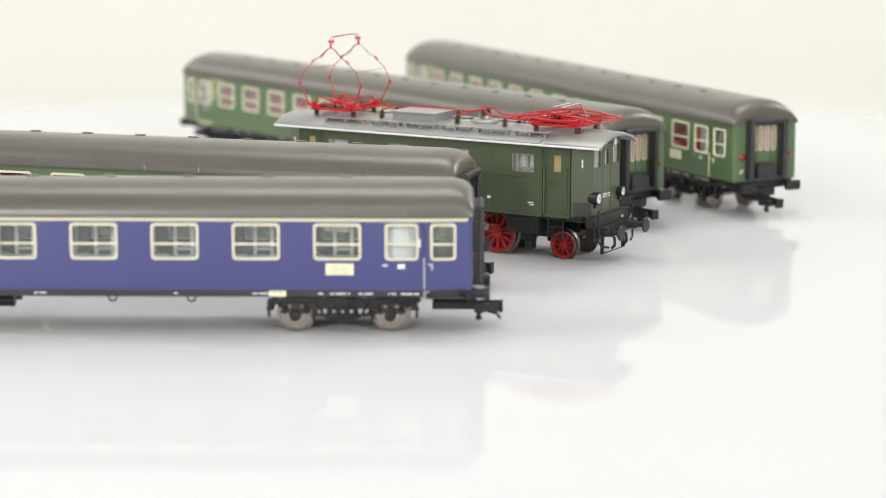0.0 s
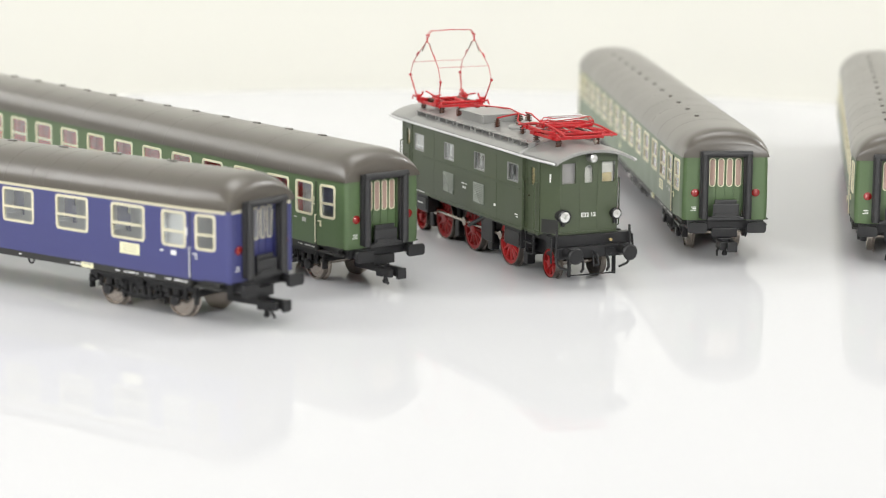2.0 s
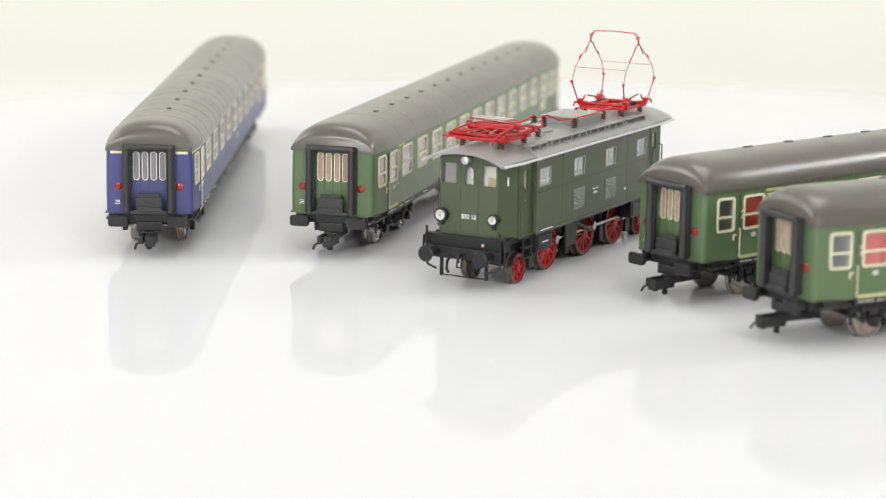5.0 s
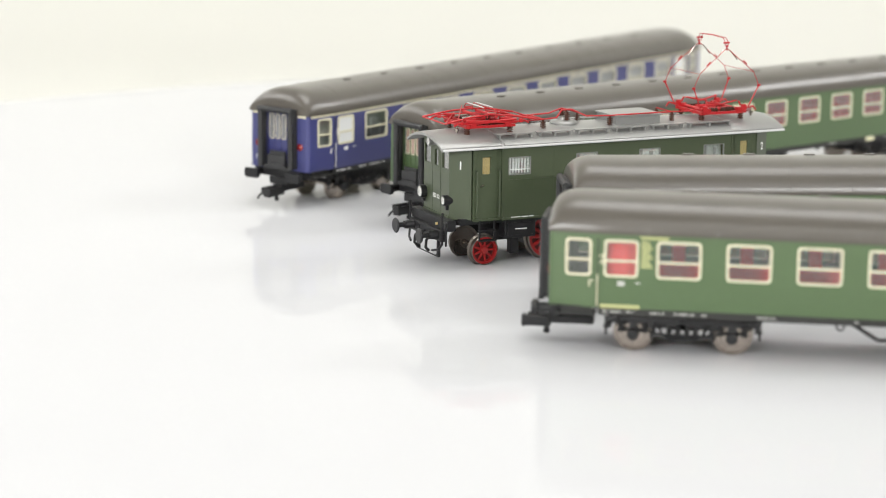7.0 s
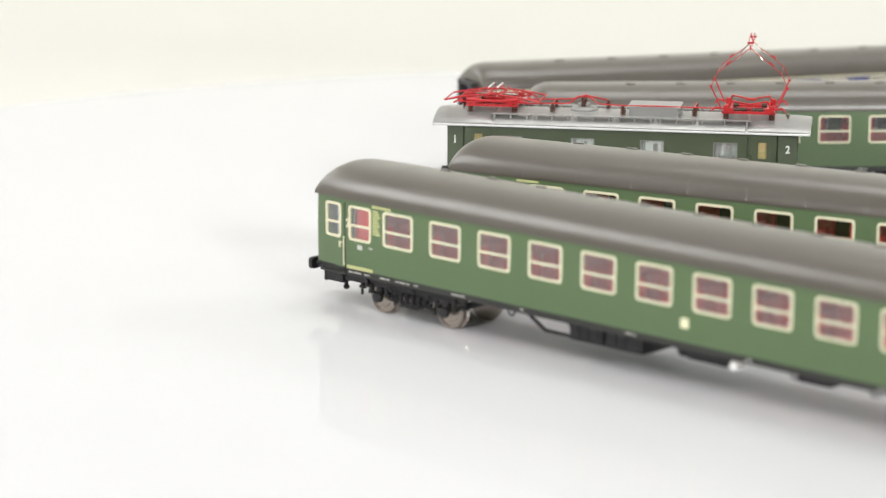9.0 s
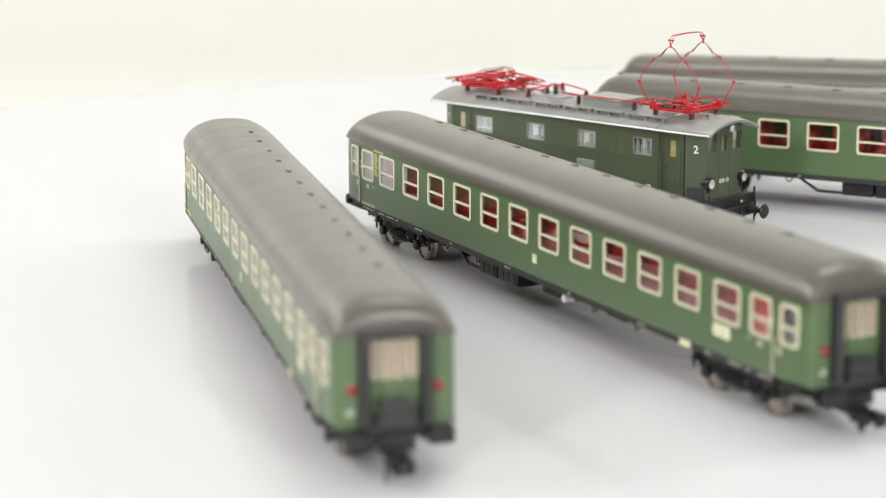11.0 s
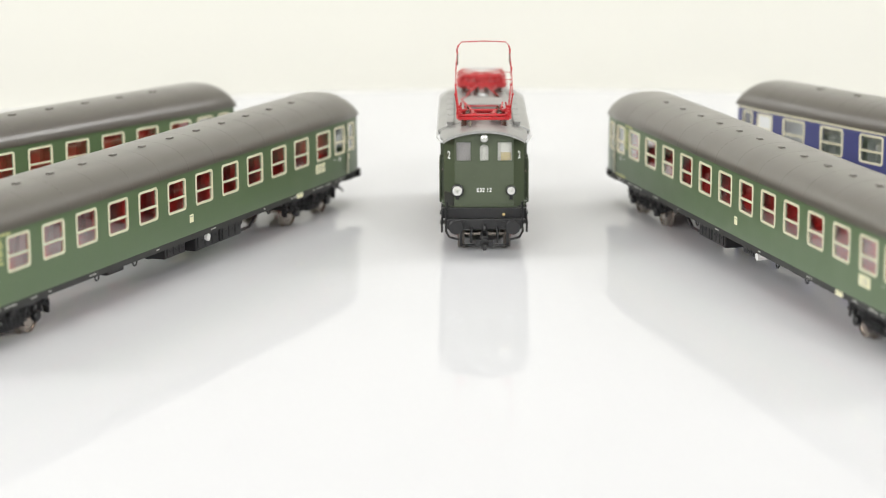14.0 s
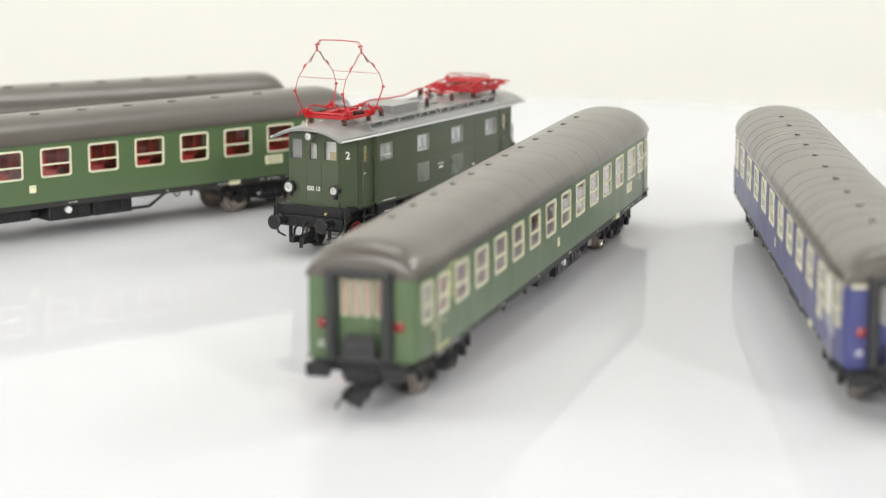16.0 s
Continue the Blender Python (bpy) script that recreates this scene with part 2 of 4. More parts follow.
# ---- the setting ----
def setting():
    bm = bmesh.new()
    prof = [(-2600, -40), (-900, -40), (820, -40)]
    prof += [(820 + 560 * math.sin(radians(a)), -40 + 560 * (1 - math.cos(radians(a)))) for a in range(6, 91, 6)]
    prof += [(1380, 2200)]
    for x0, x1 in ((-2500, 2500),):
        rows = [[bm.verts.new((x, y, z)) for x in np.linspace(x0, x1, 12)] for y, z in prof]
        for a, b in zip(rows, rows[1:]):
            for i in range(11):
                bm.faces.new((a[i], a[i + 1], b[i + 1], b[i]))
    ob = new("backdrop", mesh_of("backdrop", bm, PAPER, 40))
    tagged(ob, "seamless warm white paper sweep behind the turntable", "backdrop", kind="structure")
    for name, b in (("wall_back", (-2600, 2600, 1400, 1480, -60, 2600)), ("wall_front", (-2600, 2600, -2700, -2620, -60, 2600)),
                    ("wall_left", (-2680, -2600, -2700, 1480, -60, 2600)), ("wall_right", (2600, 2680, -2700, 1480, -60, 2600)),
                    ("floor", (-2680, 2680, -2700, 1480, -120, -62)), ("ceiling", (-2680, 2680, -2700, 1480, 2600, 2680))):
        bm = bmesh.new()
        box(bm, *b)
        tagged(new(name, mesh_of(name, bm, WALLM)), "plain white painted studio surface", kind="structure")


setting()


def make_turntable():
    root = new("turntable")
    tagged(root, "round glossy white acrylic turntable on a white base", "turntable")
    bm = bmesh.new()
    r = 452
    lathe(bm, [(r - 6, -6), (r, -0.3), (r - 0.2, 0)], (0, 0, 0), "Z", 200)
    part("disc", bm, DISC, root, "glossy white acrylic disc", 30)
    bm = bmesh.new()
    lathe(bm, [(150, -39.9), (152, -38), (152, -8), (150, -6.05)], (0, 0, 0), "Z", 64)
    part("base", bm, WALLM, root, "white plastic base", 30)
    return root


turntable = make_turntable()


# ---- passenger coaches ----
HALF, SIDE = 149.0, 16.3
Z_BODY, Z_EAVE, Z_RIDGE = 14.2, 36.7, 46.1


def y_side(x):
    """Half width of the body: full between the doors, drawn in towards the ends, round at the corners."""
    a = abs(x)
    if a <= 134.4:
        return SIDE
    y = SIDE - 1.3 * (a - 134.4) / (HALF - 134.4)
    c = 1.4
    if a > HALF - c:
        y -= c - math.sqrt(max(0, c * c - (a - HALF + c) ** 2))
    return y


def lean(z):
    """The side tucks in slightly under the eaves and at the sill."""
    return -0.35 * max(0, (z - 30) / 7) ** 2 - 0.25 * max(0, (17 - z) / 3) ** 2


def window_mesh(w, h, kind, bar=0.44):
    bm = bmesh.new()
    ring_frame(bm, w, h, 0.8, 1.25, -0.45, 0.12)
    if bar:
        zb = -h / 2 + h * bar
        box(bm, -w / 2 + 0.8, w / 2 - 0.8, -0.35, 0.08, zb - 0.34, zb + 0.34)
    return mesh_of("window_frame", bm, kind, 35)


def pane_mesh(w, h, material):
    bm = bmesh.new()
    box(bm, -w / 2 + 0.5, w / 2 - 0.5, -0.5, -0.3, -h / 2 + 0.5, h / 2 - 0.5)
    return mesh_of("pane", bm, material)


def roof_z(y, w, h):
    u = min(1.0, abs(y) / w)
    return Z_EAVE + h * (1 - u ** 2.35) ** 0.52


def roof_mesh():
    bm = bmesh.new()
    xs = [-149.3, -149.1, -148.6, -147.8, -146.6, -145, -143, -140.5, -137.5, -134] + list(range(-128, 129, 16)) + [134, 137.5, 140.5, 143, 145, 146.6, 147.8, 148.6, 149.1, 149.3]
    ts = [math.sin(radians(a)) for a in range(-90, 91, 9)]
    rows = []
    for x in xs:
        a = max(0.0, abs(x) - 141) / 8.31
        h = (Z_RIDGE - Z_EAVE) * (0.45 + 0.55 * max(0.0, 1 - a ** 2.3) ** 0.5)
        w = y_side(min(abs(x), 148.2)) + 0.25
        row = [bm.verts.new((x, t * w, roof_z(t * w, w, h))) for t in ts]
        row += [bm.verts.new((x, w, Z_EAVE - 0.35)), bm.verts.new((x, w - 1.2, Z_EAVE - 0.35)), bm.verts.new((x, -w + 1.2, Z_EAVE - 0.35)), bm.verts.new((x, -w, Z_EAVE - 0.35))]
        rows.append(row)
    n = len(rows[0])
    for a, b in zip(rows, rows[1:]):
        for i in range(n):
            bm.faces.new((a[i], a[(i + 1) % n], b[(i + 1) % n], b[i]))
    bm.faces.new(rows[0])
    bm.faces.new(list(reversed(rows[-1])))
    return mesh_of("roof", bm, ROOF, 40)


def roof_band_mesh(up=0.03, out=0.002):
    bm = bmesh.new()
    w, h = SIDE + 0.25, Z_RIDGE - Z_EAVE
    ts = [math.sin(radians(a)) for a in range(-88, 89, 8)]
    rows = [[bm.verts.new((x, t * w * (1 + k), roof_z(t * w, w, h) + z)) for t in ts] for x, k, z in ((-0.34, 0, -0.1), (-0.07, out, up), (0.07, out, up), (0.34, 0, -0.1))]
    for a, b in zip(rows, rows[1:]):
        for i in range(len(ts) - 1):
            bm.faces.new((a[i], a[i + 1], b[i + 1], b[i]))
    return mesh_of("roof_band", bm, ROOF, 60)


def vent_mesh():
    bm = bmesh.new()
    pts = rrect(4.0, 1.8, 0.8, 3)
    lo = [bm.verts.new((x, y, -0.6)) for x, y in pts]
    mid = [bm.verts.new((x, y, 0.28)) for x, y in pts]
    hi = [bm.verts.new((x * 0.9, y * 0.75, 0.5)) for x, y in pts]
    n = len(pts)
    for a, b in ((lo, mid), (mid, hi)):
        for i in range(n):
            bm.faces.new((a[i], a[(i + 1) % n], b[(i + 1) % n], b[i]))
    bm.faces.new(hi)
    return mesh_of("roof_vent", bm, ROOF, 50)


def wheelset_mesh(r, gauge=8.3):
    bm = bmesh.new()
    for s in (-1, 1):
        p = [(0.8, 0.2), (r * 0.62, 0.2), (r * 0.66, 0.5), (r * 0.86, 0.5), (r * 0.9, 0.0), (r + 0.0, 0.05), (r, 1.9), (r + 0.75, 2.3), (r + 0.7, 2.8), (r * 0.6, 2.8), (0.8, 2.8)]
        lathe(bm, [(a, -s * (b - 1.3) + s * gauge) for a, b in p], (0, 0, 0), "Y", 32)
    cyl(bm, (0, -gauge - 2.8, 0), (0, gauge + 2.8, 0), 0.9, seg=10)
    return mesh_of("wheelset", bm, STEEL, 30)


def bogie_mesh():
    bm = bmesh.new()
    for s in (-1, 1):
        y0, y1 = (10.3, 11.6) if s > 0 else (-11.6, -10.3)
        # cranked side frame with a lower tie and upright brackets
        box(bm, -23.0, 23.0, y0, y1, 8.9, 10.6, 0.25)
        box(bm, -11.5, 11.5, y0, y1 + 0.2 * s, 7.6, 9.2, 0.2)
        box(bm, -9.6, 9.6, y0 + 0.4 * s, y1 + 0.4 * s, 5.2, 6.0, 0.15)
        box(bm, -21.5, 21.5, y1 - 0.2 * s, y1 + 0.9 * s, 10.2, 11.0, 0.12)
        box(bm, -5.0, 5.0, y0, y1 + 0.9 * s, 4.5, 6.1, 0.25)
        for i in range(4):
            x = -3.9 + 2.6 * i
            cyl(bm, (x, s * 12.3, 5.6), (x, s * 12.3, 8.6), 0.62, seg=8)
            for k in range(4):
                cyl(bm, (x, s * 12.3, 5.9 + 0.7 * k), (x, s * 12.3, 6.2 + 0.7 * k), 0.95, seg=10)
        box(bm, -1.2, 1.2, y0, y1 + 1.2 * s, 7.4, 11.0, 0.2)
        box(bm, -1.7, 1.7, y1, y1 + 1.5 * s, 9.2, 10.0, 0.15)
        for x in (-8.2, -6.4, 6.4, 8.2):
            box(bm, x - 0.35, x + 0.35, y0, y1 + 0.5 * s, 5.2, 9.4, 0.1)
        for ax in (-14.5, 14.5):
            e = 1 if ax > 0 else -1
            box(bm, ax - 1.3, ax + 1.3, y0, y1 + 0.3 * s, 5.6, 9.0, 0.3)
            lathe(bm, [(1.75, s * 11.2), (1.75, s * 12.6), (1.45, s * 13.0), (0.7, s * 13.1)], (ax, 0, 5.6), "Y", 16)
            for k in (-3.5, 3.5):
                cyl(bm, (ax + k, s * 11.4, 6.6), (ax + k, s * 11.4, 9.2), 0.6, seg=8)
                for q in range(3):
                    cyl(bm, (ax + k, s * 11.4, 7.0 + 0.75 * q), (ax + k, s * 11.4, 7.35 + 0.75 * q), 0.95, seg=10)
                box(bm, ax + k - 1.1, ax + k + 1.1, y0, y1 + 0.2 * s, 6.1, 6.7, 0.1)
            box(bm, ax - 4.2, ax + 4.2, y1 - 0.3 * s, y1 + 0.2 * s, 6.3, 6.9, 0.1)
            box(bm, ax + e * 7.6, ax + e * 8.4, y0 - 0.3 * s, y1 + 0.4 * s, 5.0, 9.4, 0.12)
            box(bm, ax + e * 6.4, ax + e * 8.8, y0, y1 + 0.2 * s, 7.2, 8.2, 0.12)
            box(bm, ax - e * 6.0, ax - e * 5.2, y0 - 1.4 * s, y1 - 0.6 * s, 3.4, 8.4, 0.15)
            cyl(bm, (ax + e * 4.6, s * 12.1, 8.3), (ax + e * 4.6, s * 12.1, 10.8), 0.5, seg=8)
            rod(bm, [(ax - e * 6.0, s * 12.3, 9.6), (ax - e * 8.6, s * 12.4, 6.4)], 0.32)
        rod(bm, [(-9, s * 12.2, 7.2), (-4, s * 12.9, 4.7), (4, s * 12.9, 4.7), (9, s * 12.2, 7.2)], 0.25)
    box(bm, -4.5, 4.5, -10.5, 10.5, 7.0, 11.6, 0.3)
    for x in (-21.8, 21.8):
        box(bm, x - 0.8, x + 0.8, -10.6, 10.6, 7.4, 9.2, 0.15)
    return mesh_of("bogie", bm, BLACK, 30)


def coupler_meshes():
    """Built for the end that faces -x; shank first, then the pieces that it carries."""
    def one(name, *calls):
        bm = bmesh.new()
        for f in calls:
            f(bm)
        return mesh_of(name, bm, BLACK)
    shank = one("coupler", lambda b: box(b, -150.5, -136.5, -2.3, 2.3, 5.6, 8.1, 0.3))
    kids = [one("coupler_jaw", lambda b: box(b, -158.0, -149.8, -2.9, -1.3, 4.5, 7.7, 0.3)),
            one("coupler_jaw", lambda b: box(b, -156.8, -149.8, 1.3, 2.9, 4.9, 7.7, 0.3)),
            one("coupler_bar", lambda b: box(b, -152.4, -149.4, -3.0, 3.0, 4.6, 7.0, 0.2)),
            one("coupler_lip", lambda b: box(b, -158.2, -156.9, -3.0, 0.4, 4.3, 7.8, 0.2)),
            one("coupler_pin", lambda b: lathe(b, [(0.7, 5.4), (0.7, 3.4), (1.0, 3.0), (1.0, 2.2), (0.6, 1.9)], (-150.8, 0, 0), "Z", 12)),
            one("coupler_hook", lambda b: rod(b, [(-153, 2.3, 5.4), (-156.4, 3.8, 4.6), (-157.6, 4.0, 3.2)], 0.42)),
            one("coupler_pocket", lambda b: box(b, -150.0, -147.0, -4.4, 4.4, 8.2, 11.4, 0.3))]
    return shank, kids


def buffer_mesh():
    bm = bmesh.new()
    pts = rrect(6.6, 3.6, 0.9, 3)
    a = [bm.verts.new((-154.2, y, z + 12.3)) for y, z in pts]
    a2 = [bm.verts.new((-153.9, y * 1.05, z * 1.08 + 12.3)) for y, z in pts]
    b = [bm.verts.new((-152.6, y, z + 12.3)) for y, z in pts]
    for p, q in ((a, a2), (a2, b)):
        for i in range(len(pts)):
            j = (i + 1) % len(pts)
            bm.faces.new((p[i], p[j], q[j], q[i]))
    bm.faces.new(a)
    bm.faces.new(b)
    cyl(bm, (-152.8, 0, 12.3), (-148.6, 0, 12.3), 1.5, seg=14)
    return mesh_of("buffer", bm, BLACK, 40)


def gangway_mesh():
    bm = bmesh.new()
    for s in (-1, 1):
        cyl(bm, (-151.2, s * 7.7, 15.0), (-151.2, s * 7.7, 38.0), 1.25, seg=14)
        box(bm, -150.6, -149.0, s * 7.7 - 1.5, s * 7.7 + 1.5, 15.2, 37.8, 0.2)
    cyl(bm, (-151.2, -8.7, 37.9), (-151.2, 8.7, 37.9), 1.15, seg=14)
    box(bm, -150.8, -148.6, -9.2, 9.2, 36.9, 38.6, 0.2)
    box(bm, -151.6, -149.2, -6.4, 6.4, 14.4, 15.6, 0.2)
    return mesh_of("gangway_bellows", bm, RUBBER, 40)


def fall_plate_mesh():
    bm = bmesh.new()
    box(bm, -151.2, -150.4, -4.6, 4.6, 15.4, 20.2, 0.4)
    box(bm, -150.5, -149.6, -3.9, 3.9, 19.8, 21.6, 0.3)
    box(bm, -151.7, -151.1, -4.0, 4.0, 15.8, 17.0, 0.2)
    cyl(bm, (-151.3, -5.0, 15.7), (-151.3, 5.0, 15.7), 0.45, seg=8)
    return mesh_of("fall_plate", bm, RUBBER)


def slot_mesh():
    bm = bmesh.new()
    ring_frame(bm, 2.3, 10.2, 0.3, 1.12, -0.15, 0.16)
    return mesh_of("slot_window_frame", bm, CREAM, 40)


def tail_lamp_mesh():
    bm = bmesh.new()
    lathe(bm, [(1.4, 0.3), (1.4, -0.3), (1.2, -0.45)], (0, 0, 0), "X", 20)
    lathe(bm, [(1.1, -0.4), (0.8, -0.6), (0.3, -0.66)], (0, 0, 0), "X", 20)
    return mesh_of("tail_lamp", bm, LAMP_RED, 40)


def seat_mesh(material, y0, y1):
    bm = bmesh.new()
    box(bm, -0.9, 0.9, y0, y1, 14.8, 29.5, 0.5)
    for s in (-1, 1):
        box(bm, s * 0.8, s * 5.6, y0, y1, 16.5, 20.0, 0.5)
        for k in range(3):
            a = y0 + (y1 - y0) * (k / 3) + 0.3
            b = y0 + (y1 - y0) * ((k + 1) / 3) - 0.3
            box(bm, s * 0.8, s * 2.0, a, b, 19.6, 29.0, 0.5)
    return mesh_of("seat_bench", bm, material)


SH = {}


def shared():
    SH["roof"], SH["band"], SH["vent"] = roof_mesh(), roof_band_mesh(), vent_mesh()
    SH["band_proud"] = roof_band_mesh(0.055, 0.004)
    SH["bogie"], SH["wheels"] = bogie_mesh(), wheelset_mesh(5.4)
    SH["coupler"], SH["buffer"], SH["bellows"], SH["plate"] = coupler_meshes(), buffer_mesh(), gangway_mesh(), fall_plate_mesh()
    SH["slot"], SH["tail"] = slot_mesh(), tail_lamp_mesh()
    for k, w, h in (("wide", 14.5, 11.3), ("mid", 13.2, 11.3), ("wc", 10.2, 11.3), ("door", 7.9, 11.3)):
        SH["f_" + k], SH["p_" + k], SH["q_" + k] = window_mesh(w, h, CREAM), pane_mesh(w, h, GLASS), pane_mesh(w, h, FROST)
        SH["s_" + k] = (w, h)


shared()


def side_windows(blue, s):
    """Centres, kinds and frosting of the windows along the side s (+1 or -1)."""
    out = []
    if blue:
        off = 1.9
        out += [((k - 4.5) * 24.5 + off, "wide", False) for k in range(10)]
    else:
        off = -1.2 if s > 0 else 0.2
        out += [((k - 5.5) * 20.2 + off, "mid", False) for k in range(12)]
    for e in (-1, 1):
        out += [(e * 127.7, "wc", blue and s < 0), (e * 140.2, "door", False)]
    return sorted(out)


def make_coach(blue, paint):
    root = new("passenger_coach")
    zc = 29.1
    # sides with real openings
    for s in (-1, 1):
        wins = side_windows(blue, s)
        cuts = {-HALF, HALF, -134.4, 134.4, -147.6, 147.6, -148.2, 148.2, -148.7, 148.7}
        spans = []
        for x, k, _ in wins:
            w, h = SH["s_" + k]
            spans.append((x - w / 2 + 0.5, x + w / 2 - 0.5, zc - h / 2 + 0.5, zc + h / 2 - 0.5))
            cuts |= {spans[-1][0], spans[-1][1]}
        zs = sorted({Z_BODY, 15.2, 17.0, zc - 5.15, zc + 5.15, 35.4, Z_EAVE})
        hole = lambda u, v: any(a < u < b and c < v < d for a, b, c, d in spans)
        bm = bmesh.new()
        grid_shell(bm, sorted(cuts), zs, hole, lambda u, v: (u, s * (y_side(u) + lean(v)), v), lambda u, v: (u * 0.995, s * (y_side(u) + lean(v) - 0.9), v))
        part("side_wall", bm, paint, root, "", 30)
        for x, k, frosted in wins:
            yo = y_side(x) + lean(zc)
            ta = math.degrees(math.atan2(1.3, HALF - 134.4)) if abs(x) > 134 else 0
            rz = (180 if s > 0 else 0)
            m = at(x, s * yo, zc, 0, 0, rz + 180 - ta * s * (1 if x > 0 else -1))
            f = put("window_frame", SH["f_" + k], root, m, "cream window frame with a middle bar")
            put("pane", SH[("q_" if frosted else "p_") + k], f)
        # door seams, handrails, handles, steps
        for e in (-1, 1):
            bm = bmesh.new()
            x = e * 134.3
            cyl(bm, (x + e * 0.2, s * (SIDE + 0.45), 15.0), (x + e * 0.2, s * (SIDE + 0.45), 24.4), 0.2, seg=8)
            for z in (15.6, 24.2):
                cyl(bm, (x + e * 0.2, s * (SIDE - 0.1), z), (x + e * 0.2, s * (SIDE + 0.45), z), 0.2, seg=6)
            box(bm, e * 136.6, e * 137.1, s * (SIDE - 0.4), s * (SIDE + 0.15), 20.6, 22.4, 0.08)
            box(bm, e * 135.6, e * 137.1, s * (SIDE - 0.3), s * (SIDE + 0.3), 22.1, 22.5, 0.08)
            part("door_handrail", bm, BRIGHT if blue else CREAM, root)
            bm = bmesh.new()
            box(bm, e * 134.4 - 0.16, e * 134.4 + 0.16, s * (SIDE - 0.3), s * (SIDE + 0.06), Z_BODY + 0.1, 35.2)
            box(bm, e * 134.8, e * 147.8, s * (SIDE - 1.4), s * (SIDE - 0.62), Z_BODY - 0.15, Z_BODY + 0.25)
            part("door_seam", bm, SOLE, root)
            bm = bmesh.new()
            box(bm, e * 135.0, e * 146.5, s * 10.5, s * 15.6, 11.6, 12.4, 0.2)
            box(bm, e * 136.0, e * 145.0, s * 12.0, s * 14.6, 12.2, 14.2)
            part("step", bm, SOLE, root)
            cls = "1" if blue else "2"
            letters("class_numeral", cls, 3.7, WHITE if blue else CREAM, root, at(e * 133.1, s * (SIDE + 0.08), 28.7, 90, 0, 180 if s > 0 else 0))
        # printed plates and lines of small print
        xp = -109.0 if s > 0 else 109.0
        for x, z, w, h in ((xp, 20.8, 8.4, 3.5), (-90.2 * s, 15.2 - 1.95, 5.0, 1.7), ((-1.2) * s, 19.8, 2.8, 2.8)):
            bm = bmesh.new()
            box(bm, x - w / 2, x + w / 2, s * (SIDE - 0.3), s * (SIDE + 0.05), z - h / 2, z + h / 2)
            pl = part("plate", bm, PLATE, root, "pale yellow printed plate")
            bm = bmesh.new()
            for i in range(3 if h > 3 else 1):
                bars(bm, x - w * 0.36, z + h * 0.2 - i * 0.85, s * (SIDE + 0.06), [w * 0.3, w * 0.36], 0.25, 0.3, 0.03)
            tagged(part("small_print", bm, GREYPRINT, pl), kind="stuff")
        bm = bmesh.new()
        for x, ws in ((-133, (1.6, 3.4)), (-126, (1.4, 0.5)), (-119, (2.6, 1.2)), (-112, (0.7, 3.0, 1.2)), (-104, (1.5,)), (-88, (3.4, 1.6)), (-60, (1.2,)), (-20, (2.2, 1)), (22, (1.8,)), (64, (2.6, 1.3)), (92, (1.4,)), (100, (2.4, 0.8)), (112, (3, 1.5, 1)), (121, (1.8,)), (127, (3.6, 1.2))):
            bars(bm, x, 13.0, s * (SIDE - 0.33), ws, 0.4)
        for e in (-1, 1):
            box(bm, e * 127.6 - 1.1, e * 127.6 + 1.1, s * (SIDE - 0.2), s * (SIDE + 0.05), 21.0, 22.4)
            bars(bm, e * 122.5 - 1, 21.8, s * (SIDE + 0.02), (1.6,), 0.4)
        tagged(part("small_print", bm, WHITE if blue else WORNPRINT, root), kind="stuff")
        if not blue:
            for e in (-1, 1):
                if e * s > 0:
                    bm = bmesh.new()
                    box(bm, e * 122.2, e * 114.0, s * (SIDE - 0.5), s * (SIDE - 0.1), 35.1, 35.9)
                    for i in range(9):
                        box(bm, e * 121.9, e * (118.6 + 0.5 * (i % 3)), s * (SIDE - 0.3), s * (SIDE + 0.05), 26.6 + 0.9 * i, 27.2 + 0.9 * i)
                    tagged(part("yellow_print", bm, YELLOW, root, "faded yellow print"), kind="stuff")
                    bm = bmesh.new()
                    box(bm, e * 133.6, e * 122.0, s * (SIDE - 0.3), s * (SIDE + 0.04), 14.3, 15.4)
                    part("yellow_plate", bm, YELLOW, root, "faded yellow strip")
        # dark sole bar
        bm = bmesh.new()
        box(bm, -134.2, 134.2, s * (SIDE - 1.6), s * (SIDE - 0.35), 12.1, Z_BODY - 0.02, 0.12)
        part("sole_bar", bm, SOLE, root)
        if blue:
            bm = bmesh.new()
            us = [-147.6, -134.4, 134.4, 147.6]
            grid_shell(bm, us, [35.35, 36.35], lambda u, v: False, lambda u, v: (u, s * (y_side(u) + lean(v) + 0.07), v), lambda u, v: (u, s * (y_side(u) + lean(v) - 0.3), v))
            part("cream_line", bm, CREAM, root)
        # tie-down loops under the sole bar
        for x in (-64, -40, 38, 63):
            bm = bmesh.new()
            rod(bm, [(x + 1.3 * math.cos(radians(a)), s * (SIDE - 0.9), 12.0 + 1.4 * math.sin(radians(a))) for a in range(180, 361, 30)], 0.28)
            part("lifting_loop", bm, BLACK, root)
    # ends
    for e in (-1, 1):
        turn = at(0, 0, 0, 0, 0, 0 if e < 0 else 180)
        end = new("end_wall")
        end.parent, end.matrix_basis = root, turn
        bm = bmesh.new()
        ys = [-13.6, -9.0, -6.2, 6.2, 9.0, 13.6]
        grid_shell(bm, ys, [Z_BODY, 15.4, 36.6, 37.3], lambda u, v: abs(u) < 6.2 and 15.4 < v < 36.6, lambda u, v: (-149.0, u, v), lambda u, v: (-148.2, u, v))
        me = mesh_of("end_wall", bm, paint)
        bpy.data.objects.remove(end)
        end = put("end_wall", me, root, turn)
